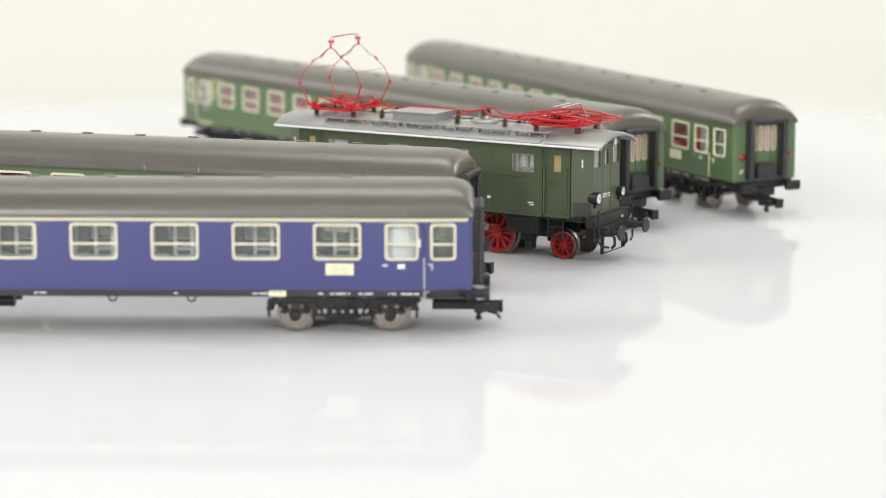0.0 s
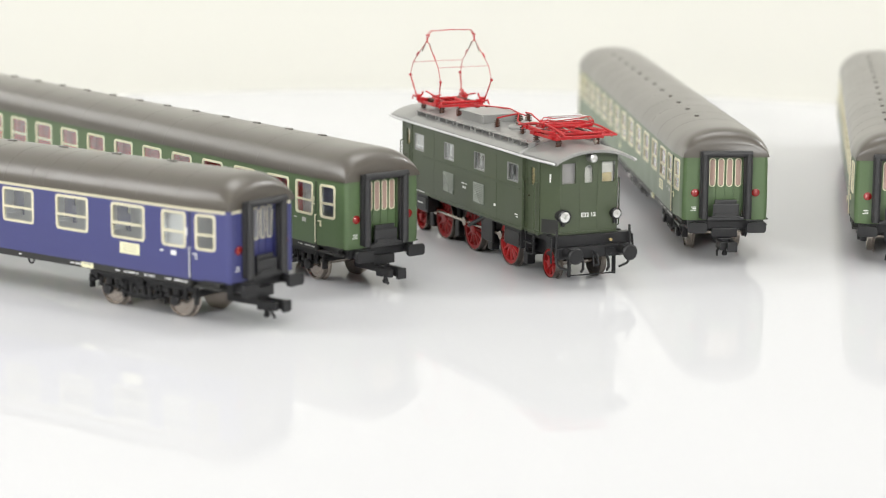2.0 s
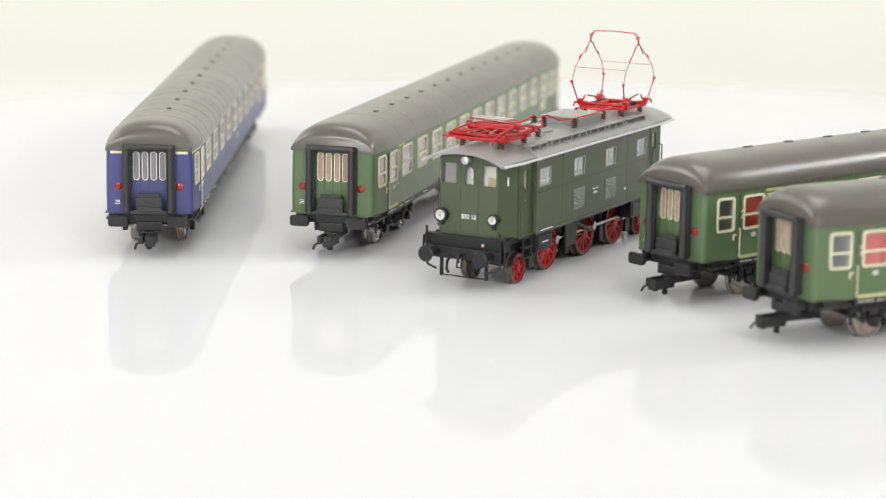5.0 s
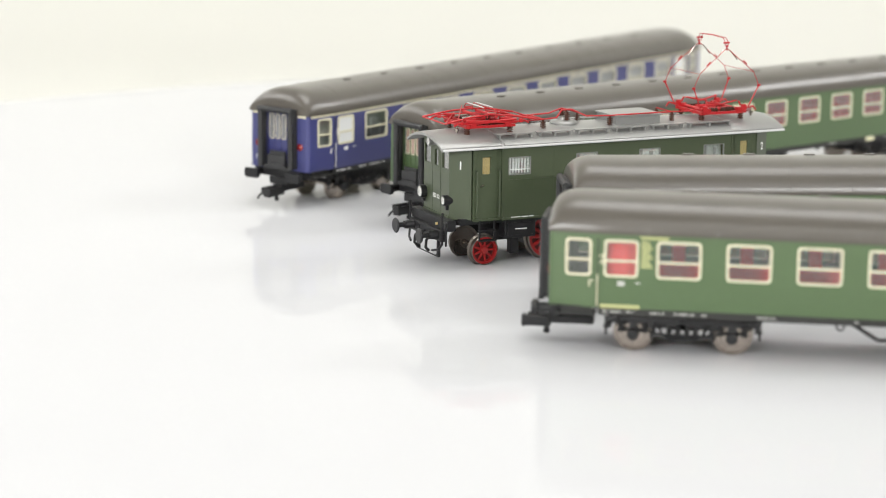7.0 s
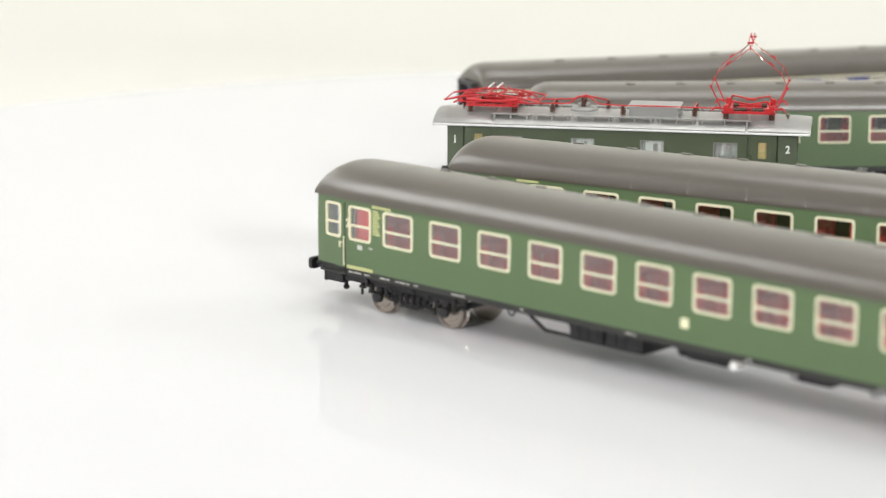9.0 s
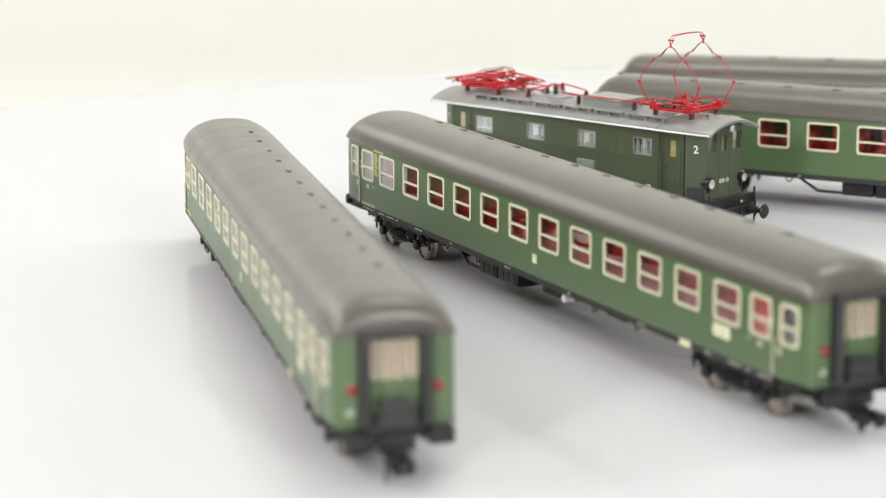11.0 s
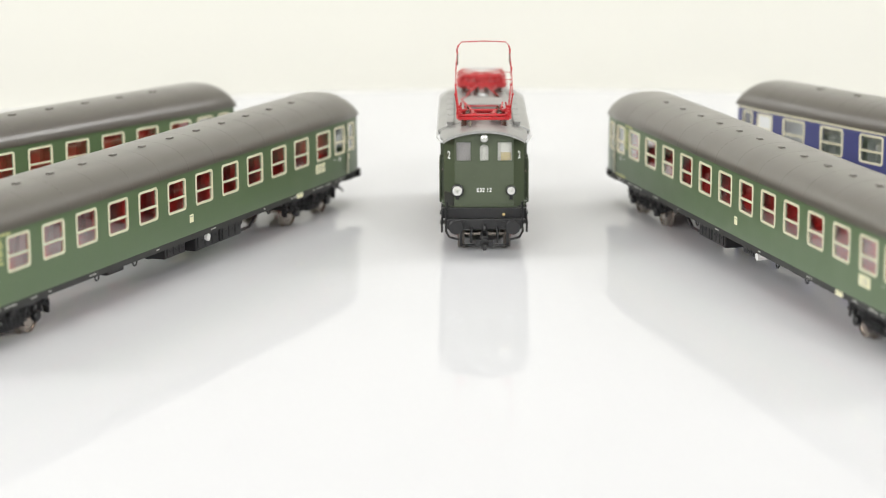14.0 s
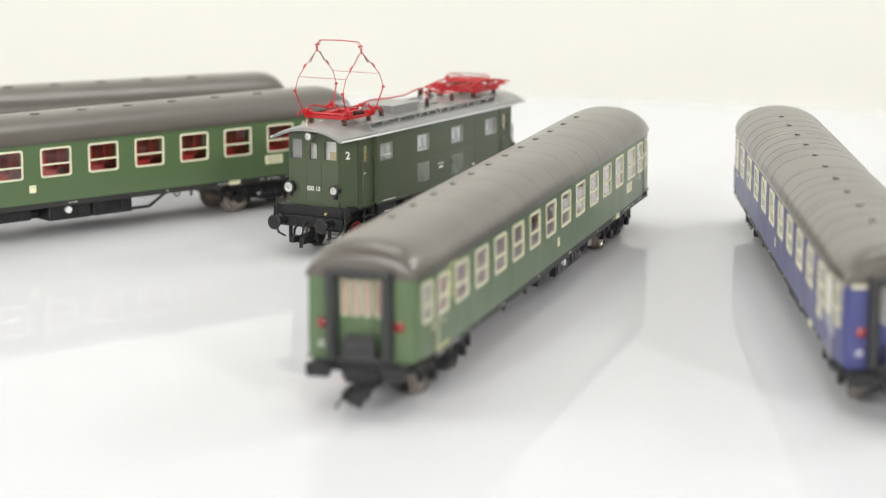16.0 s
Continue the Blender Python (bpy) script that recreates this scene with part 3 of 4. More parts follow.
        if blue:
            for y0, y1 in ((-13.5, -9.3), (9.3, 13.5)):
                bm = bmesh.new()
                box(bm, -149.07, -148.9, y0, y1, 35.35, 36.3)
                part("cream_line", bm, CREAM, end)
        bm = bmesh.new()
        box(bm, -147.9, -147.3, -6.2, 6.2, 15.0, 37.0)
        for y in (-3.1, 0, 3.1):
            box(bm, -148.1, -147.8, y - 0.1, y + 0.1, 15.4, 36.4)
        door = part("gangway_door", bm, paint, end, "folding gangway door with slotted windows")
        put("gangway_bellows", SH["bellows"], root, turn, "black rubber gangway bellows")
        put("fall_plate", SH["plate"], root, turn, "black fall plate")
        for i in range(4):
            f = put("slot_window_frame", SH["slot"], root, turn @ at(-148.0, -4.55 + 3.03 * i, 30.9, 0, 0, -90), "cream rounded slot window frame")
            bm = bmesh.new()
            box(bm, -0.95, 0.95, -0.12, -0.02, -4.5, 4.5)
            part("pane", bm, SLOTGREY if blue else SLOTPANE, f)
        for s in (-1, 1):
            put("tail_lamp", SH["tail"], root, turn @ at(-149.0, s * 10.7, 23.9), "round red tail lamp")
            put("buffer", SH["buffer"], root, turn @ at(0, s * 10.4, 0), "black flat buffer")
        bm = bmesh.new()
        for i, w in enumerate((2.0, 1.3, 1.7)):
            box(bm, -149.06, -148.9, 10.2, 10.2 + w, 17.6 + 0.55 * i, 17.85 + 0.55 * i)
        tagged(part("small_print", bm, WHITE, root, m=turn), kind="stuff")
        bm = bmesh.new()
        box(bm, -148.6, -141, -13.2, 13.2, 11.0, 14.1, 0.3)
        part("buffer_beam", bm, BLACK, root, m=turn)
        hook = put("coupler", SH["coupler"][0], root, turn, "black plastic close coupler")
        for me in SH["coupler"][1]:
            put(me.name.split(".")[0], me, hook)
        b = put("bogie", SH["bogie"], root, at(e * 109.5, 0, 0), "black bogie frame with springs and axle boxes")
        for x in (-14.5, 14.5):
            put("wheelset", SH["wheels"], b, at(x, 0, 5.55), "bright nickel wheels")
    put("roof", SH["roof"], root, None, "matt grey-brown curved roof")
    bandx = [e * x for e in (-1, 1) for x in (13.2, 29.2, 41.0, 53.3, 65.5, 71.7, 83.6, 97.7, 112.6, 128.5)] if blue else np.arange(-119.8, 121, 20.0)
    for x in bandx:
        put("roof_band", SH["band_proud" if blue else "band"], root, at(float(x), 0, 0))
    for k in range(10 if blue else 12):
        x, y = (-110.0 + 24.2 * k, -2.3) if blue else (-109.8 + 20.0 * k, -3.9)
        put("roof_vent", SH["vent"], root, at(x, y, roof_z(y, SIDE, Z_RIDGE - Z_EAVE) - 0.05, 0, 0, 0), "small dark roof ventilator")
    # interior
    bm = bmesh.new()
    box(bm, -134, 134, -14.2, 14.2, 14.3, 15.0)
    part("floor_board", bm, SEAT_GREY if blue else SEAT_RED, root)
    # unseen white board, added to bounce light onto the seats
    bm = bmesh.new()
    box(bm, -146, 146, -14.6, 14.6, 36.0, 36.3)
    part("bounce_board", bm, WHITE, root)
    inner = SEAT_GREY if blue else SEAT_RED
    bm = bmesh.new()
    yc = 0.0 if blue else 5.0
    box(bm, -120, 120, yc - 0.2, yc + 0.2, 14.8, 24.4 if not blue else 22.0)
    box(bm, -120, 120, yc - 0.2, yc + 0.2, 34.0, 36)
    n, p = (10, 24.5) if blue else (12, 20.2)
    for k in range(n):
        xk = (k - (n - 1) / 2) * p + (1.9 if blue else 0.2)
        if blue:
            for d in (-3.6, 1.6):
                box(bm, xk + d - 0.55, xk + d + 0.55, 3.0, 3.8, 22.0, 34.0, 0.1)
            box(bm, xk - 3.6, xk + 1.6, 3.1, 3.7, 24.2, 25.0)
        else:
            box(bm, xk - 3.0, xk + 0.8, yc - 0.4, yc + 0.4, 22.0, 34.0)
        box(bm, xk + p / 2 - 2.2, xk + p / 2 + 2.2, yc - 0.2, yc + 0.2, 22.0, 34.0)
    part("corridor_wall", bm, WHITE if blue else inner, root, "moulded corridor wall with door openings")
    for e in (-1, 1):
        for name, material, dims in (("partition", SEAT_GREY if blue else SEAT_RED, (121, 121.6, -15, 15)), ("partition", SEAT_GREY if blue else SEAT_RED, (121.7, 133.5, -12.6, -12.0)),
                                     ("washroom_wall", SEAT_GREY, (121.7, 133.5, 12.0, 12.6)), ("washroom_wall", SEAT_GREY, (133.6, 134.0, -12.6, 12.6))):
            bm = bmesh.new()
            box(bm, e * dims[0], e * dims[1], dims[2], dims[3], 14.8, 36)
            part(name, bm, material, root)
    seat = SH.setdefault("seat_b" if blue else "seat_g", None) or seat_mesh(SEAT_GREY if blue else SEAT_RED, -14.6, -0.4 if blue else 4.6)
    SH["seat_b" if blue else "seat_g"] = seat
    n, p = (10, 24.5) if blue else (12, 20.2)
    for k in range(n + 1):
        xk = (k - n / 2) * p + (1.9 if blue else 0.2)
        put("seat_bench", seat, root, at(xk, 0, 0))
        bm = bmesh.new()
        box(bm, xk - 0.5, xk + 0.5, -14.8, -0.4 if blue else 4.6, 29.2, 36)
        part("compartment_wall", bm, SEAT_GREY if blue else SEAT_RED, root)
    # equipment under the floor
    sg = -1 if blue else 1
    boxes = ((-43, -30.5, -13.4, 2, 6.6), (-29.5, -16, -13.4, 2, 6.6), (-45, -28, 4, 13.4, 6.4), (-27, -9, 4, 13.4, 6.4), (0, 14, -13, -5, 8.6), (-2, 13, 6, 13, 7.6), (34, 45, -9, 9, 8.0))
    for x0, x1, ya, yb, z0 in (boxes[:2] + boxes[4:5] if blue else boxes):
        bm = bmesh.new()
        xa, xb = sorted((sg * x0, sg * x1))
        box(bm, xa, xb, ya, yb, z0, 12.6, 0.4)
        for k in range(3):
            xc = xa + 1 + (xb - xa - 2) * k / 3
            yo = ya if ya < -4 else yb
            s = -1 if ya < -4 else 1
            box(bm, xc, xc + (xb - xa - 2) / 3 - 0.6, yo, yo + 0.3 * s, z0 + 0.8, 11.4, 0.1)
            box(bm, xc + 0.8, xc + 2.0, yo + 0.3 * s, yo + 0.5 * s, 9.6, 10.2)
        part("equipment_box", bm, BLACK, root, "black underfloor equipment box")
    for s in (-1, 1):
        bm = bmesh.new()
        rod(bm, [(sg * -61, s * 12.6, 12.2), (sg * -53, s * 12.6, 7.4), (sg * -43, s * 12.6, 7.4)], 0.6)
        part("truss_strut", bm, BLACK, root, "black underframe strut")
        bm = bmesh.new()
        cyl(bm, (sg * -17.0 * s, s * 11.0, 10.2), (sg * -17.0 * s, s * 14.6, 10.2), 1.3, seg=14)
        part("filler_cap", bm, WHITE, root, "small white filler cap")
    bm = bmesh.new()
    box(bm, -133, 133, -9, 9, 11.0, 13.6)
    cyl(bm, (-8, -5, 9.0), (10, -5, 9.0), 2.4, seg=14)
    cyl(bm, (-8, 5, 9.0), (10, 5, 9.0), 2.4, seg=14)
    part("underframe", bm, BLACK, root)
    return root


blue_coach = tagged(make_coach(True, BLUE), "blue model passenger coach with cream line and grey-brown roof", "model coach", "model coaches on the turntable")
green_a = tagged(make_coach(False, GREEN), "green model passenger coach with cream window frames and red seats", "model coach", "model coaches on the turntable")
green_b = copy_thing(green_a, Matrix.Identity(4))
green_c = copy_thing(green_a, Matrix.Identity(4))
# these two coaches stand the other way round, so their row of ventilators lies across the ridge
for coach in (green_b, green_c):
    for ob in coach.children:
        if ob.name.startswith("roof_vent"):
            ob.location.y = -ob.location.y


# ---- electric locomotive ----
def loco_out(x):
    """Half width at x: the cabs stand a little inside the engine-room sides."""
    return 15.6 if abs(x) <= 45.9 else 14.6


def loco_roof_z(y, w=16.9):
    u = min(1, abs(y) / w)
    return 42.5 + 3.7 * (1 - u ** 2.0) ** 0.8


def spoked_wheel(bm, r, y, s):
    """Rim, web and hub of a wheel in the x-z plane whose outer face looks towards s."""
    prof = ((r * 0.3, -0.3), (r * 0.95, -0.3), (r * 0.95, 1.4), (r * 0.80, 1.4), (r * 0.76, 0.15), (r * 0.28, 0.15), (r * 0.26, 1.7), (r * 0.2, 1.9), (r * 0.06, 1.9))
    lathe(bm, [(a, y + s * b) for a, b in prof], (0, 0, 0), "Y", 28)


def spoke_mesh(r, y, s):
    bm = bmesh.new()
    cyl(bm, (r * 0.2, y + s * 0.7, 0), (r * 0.82, y + s * 0.7, 0), r * 0.10, r * 0.075, seg=6)
    return mesh_of("spoke", bm, RED)


def tyre(bm, r, y, s):
    n = 36
    rings = []
    for rr, yy in ((r * 0.94, y - s * 1.2), (r * 0.94, y + s * 1.3), (r, y + s * 1.2), (r, y - s * 0.6), (r + 0.7, y - s * 0.9), (r + 0.6, y - s * 1.3)):
        rings.append([bm.verts.new((rr * math.cos(2 * math.pi * i / n), yy, rr * math.sin(2 * math.pi * i / n))) for i in range(n)])
    for a, b in zip(rings, rings[1:] + rings[:1]):
        for i in range(n):
            bm.faces.new((a[i], a[(i + 1) % n], b[(i + 1) % n], b[i]))


def loco_window(parent, m, w, h, t=0.4, rim=None):
    bm = bmesh.new()
    ring_frame(bm, w, h, t, 0.5, -0.5, 0.08)
    f = part("window_frame", bm, rim or SILVER, parent, "thin window frame", 35, m)
    bm = bmesh.new()
    box(bm, -w / 2 + 0.3, w / 2 - 0.3, -0.45, -0.3, -h / 2 + 0.3, h / 2 - 0.3)
    part("pane", bm, GLASS, f)
    return f


def pantograph(root, xc, raised):
    z0 = 46.4
    bm = bmesh.new()
    for s in (-1, 1):
        box(bm, xc - 9.5, xc + 9.5, s * 8.6 - 0.5, s * 8.6 + 0.5, z0 + 1.2, z0 + 2.1)
        box(bm, xc + s * 8.6 - 0.6, xc + s * 8.6 + 0.6, -9.2, 9.2, z0 + 1.25, z0 + 2.2)
    b = part("pantograph_base", bm, PAN_RED, root, "red pantograph base frame")
    for y in (-3, 3):
        bm = bmesh.new()
        box(bm, xc - 8.6, xc + 8.6, y - 0.4, y + 0.4, z0 + 1.3, z0 + 1.9, 0.1)
        part("base_bar", bm, PAN_RED, b)
    for s in (-1, 1):
        bm = bmesh.new()
        cyl(bm, (xc + s * 6.6, -9.4, z0 + 2.6), (xc + s * 6.6, 9.4, z0 + 2.6), 0.55, seg=8)
        part("pivot_shaft", bm, PAN_RED, b)
        for t in (-1, 1):
            bm = bmesh.new()
            box(bm, xc + s * 6.6 - 1.1, xc + s * 6.6 + 1.1, t * 8.6 - 0.9, t * 8.6 + 0.9, z0 + 1.4, z0 + 3.4, 0.2)
            part("bearing", bm, PAN_RED, b)
        bm = bmesh.new()
        cyl(bm, (xc - 4.0, s * 4.0, z0 + 2.4), (xc + 4.0, s * 4.0, z0 + 2.4), 0.75, seg=10)
        part("air_cylinder", bm, PAN_RED, b)
    for s in (-1, 1):
        for t in (-1, 1):
            bm = bmesh.new()
            cyl(bm, (xc + s * 0.8, t * 5.8, z0 + 2.3), (xc + s * 6.2, t * 5.8, z0 + 2.3), 0.6, seg=8)
            for k in range(5):
                cyl(bm, (xc + s * (1.0 + 1.1 * k), t * 5.8, z0 + 2.3), (xc + s * (1.5 + 1.1 * k), t * 5.8, z0 + 2.3), 0.95, seg=8)
            part("drive_insulator", bm, BROWN, b, "ribbed brown insulator")
    for s in (-1, 1):
        for t in (-1, 1):
            bm = bmesh.new()
            cyl(bm, (0, 0, -1.6), (0, 0, 1.4), 0.65, seg=10)
            for k in range(3):
                cyl(bm, (0, 0, -1.0 + 0.8 * k), (0, 0, -0.6 + 0.8 * k), 1.1, seg=12)
            part("insulator", bm, BROWN, b, "ribbed brown insulator", m=at(xc + s * 8.2, t * 7.2, z0))
    bm = bmesh.new()
    if raised:
        zk, zt = 57.6, 71.3
        for t in (-1, 1):
            for s in (-1, 1):
                bm = bmesh.new()
                rod(bm, [(xc + s * 9.6, t * 9.2, z0 + 2.6), (xc + s * 13.6, t * 10.3, zk)], 0.25)
                box(bm, xc + s * 13.6 - 0.5, xc + s * 13.6 + 0.5, t * 10.3 - 0.4, t * 10.3 + 0.4, zk - 0.4, zk + 0.4, 0.12)
                rod(bm, [(xc + s * 9.6, t * 9.2, z0 + 3.0), (xc + s * 7.2, t * 8.4, z0 + 4.2), (xc + s * 6.6, t * 8.2, z0 + 5.6)], 0.32)
                part("lower_arm", bm, PAN_RED, root, "red lower pantograph arm")
                bm = bmesh.new()
                rod(bm, [(xc + s * 13.6, t * 10.3, zk), (xc + s * 11.3, t * 10.2, 62.6), (xc + s * 0.4, t * 9.6, zt)], 0.13)
                cyl(bm, (xc + s * 8.4, t * 10.1, 65.5), (xc + s * 6.9, t * 10.0, 66.8), 0.26, seg=6)
                part("upper_arm", bm, PAN_RED, root, "thin red upper pantograph arm")
            bm = bmesh.new()
            rod(bm, [(xc, t * 9.6, zt - 0.6), (xc, t * 9.6, zt + 1.4)], 0.3)
            part("head_joint", bm, PAN_RED, root)
        for s in (-1, 1):
            for t in (-1, 1):
                bm = bmesh.new()
                rod(bm, [(xc + s * 9.6, t * 9.3, z0 + 3.0), (xc + s * 12.0, t * 9.6, z0 + 3.6), (xc + s * 13.2, t * 9.6, z0 + 2.2)], 0.32)
                box(bm, xc + s * 7.2, xc + s * 9.0, t * 9.3 - 0.7, t * 9.3 + 0.7, z0 + 2.0, z0 + 4.4, 0.2)
                part("crank", bm, PAN_RED, root, "small red pantograph crank")
                bm = bmesh.new()
                rod(bm, [(xc + s * 6.6, t * 7.0, z0 + 5.6), (xc - s * 2.0, t * 6.2, z0 + 4.0)], 0.3)
                part("lever", bm, PAN_RED, root)
        for s in (-1, 1):
            bm = bmesh.new()
            cyl(bm, (xc + s * 11.3, -10.2, 62.6), (xc + s * 11.3, 10.2, 62.6), 0.085, seg=6)
            part("cross_rod", bm, PAN_RED, root, "thin red cross rod")
        zc, xh = 74.3, xc
    else:
        for t in (-1, 1):
            for s in (-1, 1):
                bm = bmesh.new()
                rod(bm, [(xc + s * 9.6, t * 9.2, z0 + 2.8), (xc - s * 6.0, t * 9.6, z0 + 3.6), (xc - s * 9.5, t * 9.4, z0 + 3.9)], 0.50)
                part("lower_arm", bm, PAN_RED, root, "red folded lower pantograph arm")
                bm = bmesh.new()
                rod(bm, [(xc + s * 17.5, t * 9.4, z0 + 3.4), (xc + s * 8, t * 8.6, z0 + 5.0), (xc, t * 8.0, z0 + 5.6)], 0.34)
                part("upper_arm", bm, PAN_RED, root, "red folded upper pantograph arm")
        for s in (-1, 1):
            bm = bmesh.new()
            cyl(bm, (xc + s * 17.5, -9.4, z0 + 3.4), (xc + s * 17.5, 9.4, z0 + 3.4), 0.28, seg=6)
            rod(bm, [(xc + s * 17.5, -9.4, z0 + 3.4), (xc + s * 6, 8.2, z0 + 4.6)], 0.2)
            part("cross_rod", bm, PAN_RED, root, "thin red cross rod")
            bm = bmesh.new()
            cyl(bm, (xc + s * 2.6, -8.2, z0 + 4.8), (xc + s * 2.6, 8.2, z0 + 4.8), 0.6, seg=8)
            part("spring_tube", bm, PAN_RED, root, "red spring tube")
            bm = bmesh.new()
            rod(bm, [(xc + s * 12.5, -8.8, z0 + 3.9), (xc + s * 3, 8.4, z0 + 6.6)], 0.2)
            rod(bm, [(xc + s * 12.5, 8.8, z0 + 3.9), (xc + s * 3, -8.4, z0 + 6.6)], 0.2)
            rod(bm, [(xc + s * 12.5, -9.2, z0 + 3.9), (xc + s * 12.5, 9.2, z0 + 3.9)], 0.2)
            part("brace", bm, PAN_RED, root, "thin red diagonal brace")
            for t in (-1, 1):
                bm = bmesh.new()
                rod(bm, [(xc + s * 9.6, t * 9.3, z0 + 3.0), (xc + s * 12.6, t * 9.6, z0 + 3.3), (xc + s * 14.2, t * 9.6, z0 + 2.4)], 0.32)
                box(bm, xc + s * 10.6, xc + s * 11.8, t * 9.5 - 0.5, t * 9.5 + 0.5, z0 + 2.6, z0 + 3.9, 0.15)
                part("crank", bm, PAN_RED, root, "small red pantograph crank")
                bm = bmesh.new()
                cyl(bm, (xc + s * 4.6, t * 6.4, z0 + 3.9), (xc + s * 9.6, t * 6.4, z0 + 3.7), 0.5, seg=8)
                part("spring_case", bm, PAN_RED, root)
        bm = bmesh.new()
        for k in (-1.6, 1.6):
            box(bm, xc + k - 0.35, xc + k + 0.35, -6.4, 6.4, z0 + 7.75, z0 + 8.05, 0.08)
        part("contact_strip", bm, BRIGHT, root, "bright metal contact strips")
        zc, xh = z0 + 6.8, xc
    bm = bmesh.new()
    for k in ((-0.6, 0.6) if raised else (-1.6, 1.6)):
        rod(bm, [(xh + k, -9.6, zc - 2.2), (xh + k, -9.2, zc - 0.6), (xh + k, -8.0, zc + 0.7), (xh + k, 0, zc + 1.0), (xh + k, 8.0, zc + 0.7), (xh + k, 9.2, zc - 0.6), (xh + k, 9.6, zc - 2.2)], 0.13 if raised else 0.16)
    for t in (-9.3, 9.3):
        cyl(bm, (xh - 1.2, t, zc - 0.9), (xh + 1.2, t, zc - 0.9), 0.35, seg=8)
    part("collector_head", bm, PAN_RED, root, "red collector bow with two strips")
    bm = bmesh.new()
    for t in (-1, 1):
        for s in (-1, 1):
            if raised:
                cyl(bm, (xc + s * 1.6, t * 9.4, 70.6), (xc + s * 4.6, t * 9.5, 67.2), 0.24, seg=8)
            else:
                cyl(bm, (xc + s * 2, t * 3.2, z0 + 4.4), (xc + s * 8, t * 3.2, z0 + 4.0), 0.5, seg=8)
    part("spring", bm, STEEL, root, "bright coil springs")


def make_loco():
    root = new("electric_locomotive")
    wx = [38.4, 12.1, -13.0, -39.2]
    zs0, zs1 = 16.4, 42.2
    # sides, each the other one turned half round
    for k in (0, 1):
        turn = at(0, 0, 0, 0, 0, 180 * k)
        spans = [(x - 4.2, x + 4.2, 31.9, 37.9) for x in wx] + [(49.8, 53.2, 32.2, 38.6), (-53.2, -49.8, 32.2, 38.6)]
        cuts = sorted({c for a, b, _, _ in spans for c in (a, b)} | {-56.5, 56.5, -45.9, 45.9, -46.0, 46.0})
        bm = bmesh.new()
        hole = lambda u, v: any(a < u < b and c < v < d for a, b, c, d in spans)
        grid_shell(bm, cuts, [zs0, 20, 31.9, 32.2, 37.9, 38.6, zs1], hole, lambda u, v: (u, -loco_out(u), v), lambda u, v: (u, 0.9 - loco_out(u), v))
        side = part("side_wall", bm, LOCO_GREEN, root, "dark green side wall", m=turn)
        bm = bmesh.new()
        box(bm, -44, 44, -15.78, -15.55, 29.9, 30.25)
        box(bm, -45.8, 45.8, -15.95, -15.5, 16.2, 17.0)
        for x0, x1 in ((-56.4, -46.2), (46.2, 56.4)):
            box(bm, x0, x1, -14.95, -14.5, 16.2, 17.0)
        for x in (-45.8, 45.8):
            box(bm, x - 0.25, x + 0.25, -15.85, -15.55, 17, 42)
        for x in (-55.0, -47.6, 47.6, 55.0):
            box(bm, x - 0.1, x + 0.1, -14.68, -14.58, 18.5, 40.5)
        for x in (-26, 26):
            box(bm, x - 0.06, x + 0.06, -15.66, -15.58, 17, 42)
        part("beading", bm, LOCO_GREEN, side)
        for x in wx:
            loco_window(side, at(x, -15.6, 34.9, 0, 0, 180), 8.8, 6.5)
        for x in (51.5, -51.5):
            loco_window(side, at(x, -14.6, 35.4, 0, 0, 180), 3.9, 6.8, t=0.42, rim=LOCO_GREEN)
        for i, x in enumerate(wx):
            for x0, x1, z0, z1 in ((-3.6, -2.4, 32.2, 37.6), (0.4, 1.5 + 0.5 * (i % 2), 33.4 - 0.5 * i, 36.8), (-1.4, 3.2, 32.2, 33.3)):
                bm = bmesh.new()
                box(bm, x + x0, x + x1, -14.6, -14.25, z0, z1, 0.1)
                part("machinery", bm, INSIDE, side, "grey machinery behind the window")
        bm = bmesh.new()
        for x in wx[3:]:
            for i in range(7):
                box(bm, x - 3.8 + 1.15 * i, x - 3.4 + 1.15 * i, -15.25, -15.05, 32.3, 37.6)
            box(bm, x - 4, x + 4, -15.3, -15.1, 33.4, 33.8)
        part("window_grille", bm, PALE_GREY, side, "pale bars behind the window")
        for x in (12.0, -13.3):
            bm = bmesh.new()
            box(bm, x - 4.6, x + 4.6, -15.72, -15.5, 19.9, 27.4)
            for i in range(11):
                z = 20.4 + 0.63 * i
                v = [bm.verts.new(p) for p in ((x - 4.2, -15.72, z), (x + 4.2, -15.72, z), (x + 4.2, -16.0, z + 0.12), (x - 4.2, -16.0, z + 0.12), (x - 4.2, -15.72, z + 0.46), (x + 4.2, -15.72, z + 0.46))]
                bm.faces.new((v[0], v[1], v[2], v[3]))
                bm.faces.new((v[3], v[2], v[5], v[4]))
            part("louvre", bm, LOUVRE, side, "grey-green louvred vent panel")
        bm = bmesh.new()
        bars(bm, -2.4, 25.2, -15.66, (2.2, 1.8), 0.35)
        bars(bm, -1.4, 23.6, -15.66, (1.4, 0.9), 0.8, 0.4)
        bars(bm, 24.0, 21.2, -15.66, (1.4,), 0.9)
        bars(bm, 40.4, 20.8, -15.66, (2.2,), 0.35)
        bars(bm, 41.2, 20.0, -15.66, (1.6,), 0.35)
        bars(bm, -42.5, 16.9, -15.98, (3.6, 2.4, 1.8), 0.35)
        tagged(part("small_print", bm, WHITE, side), kind="stuff")
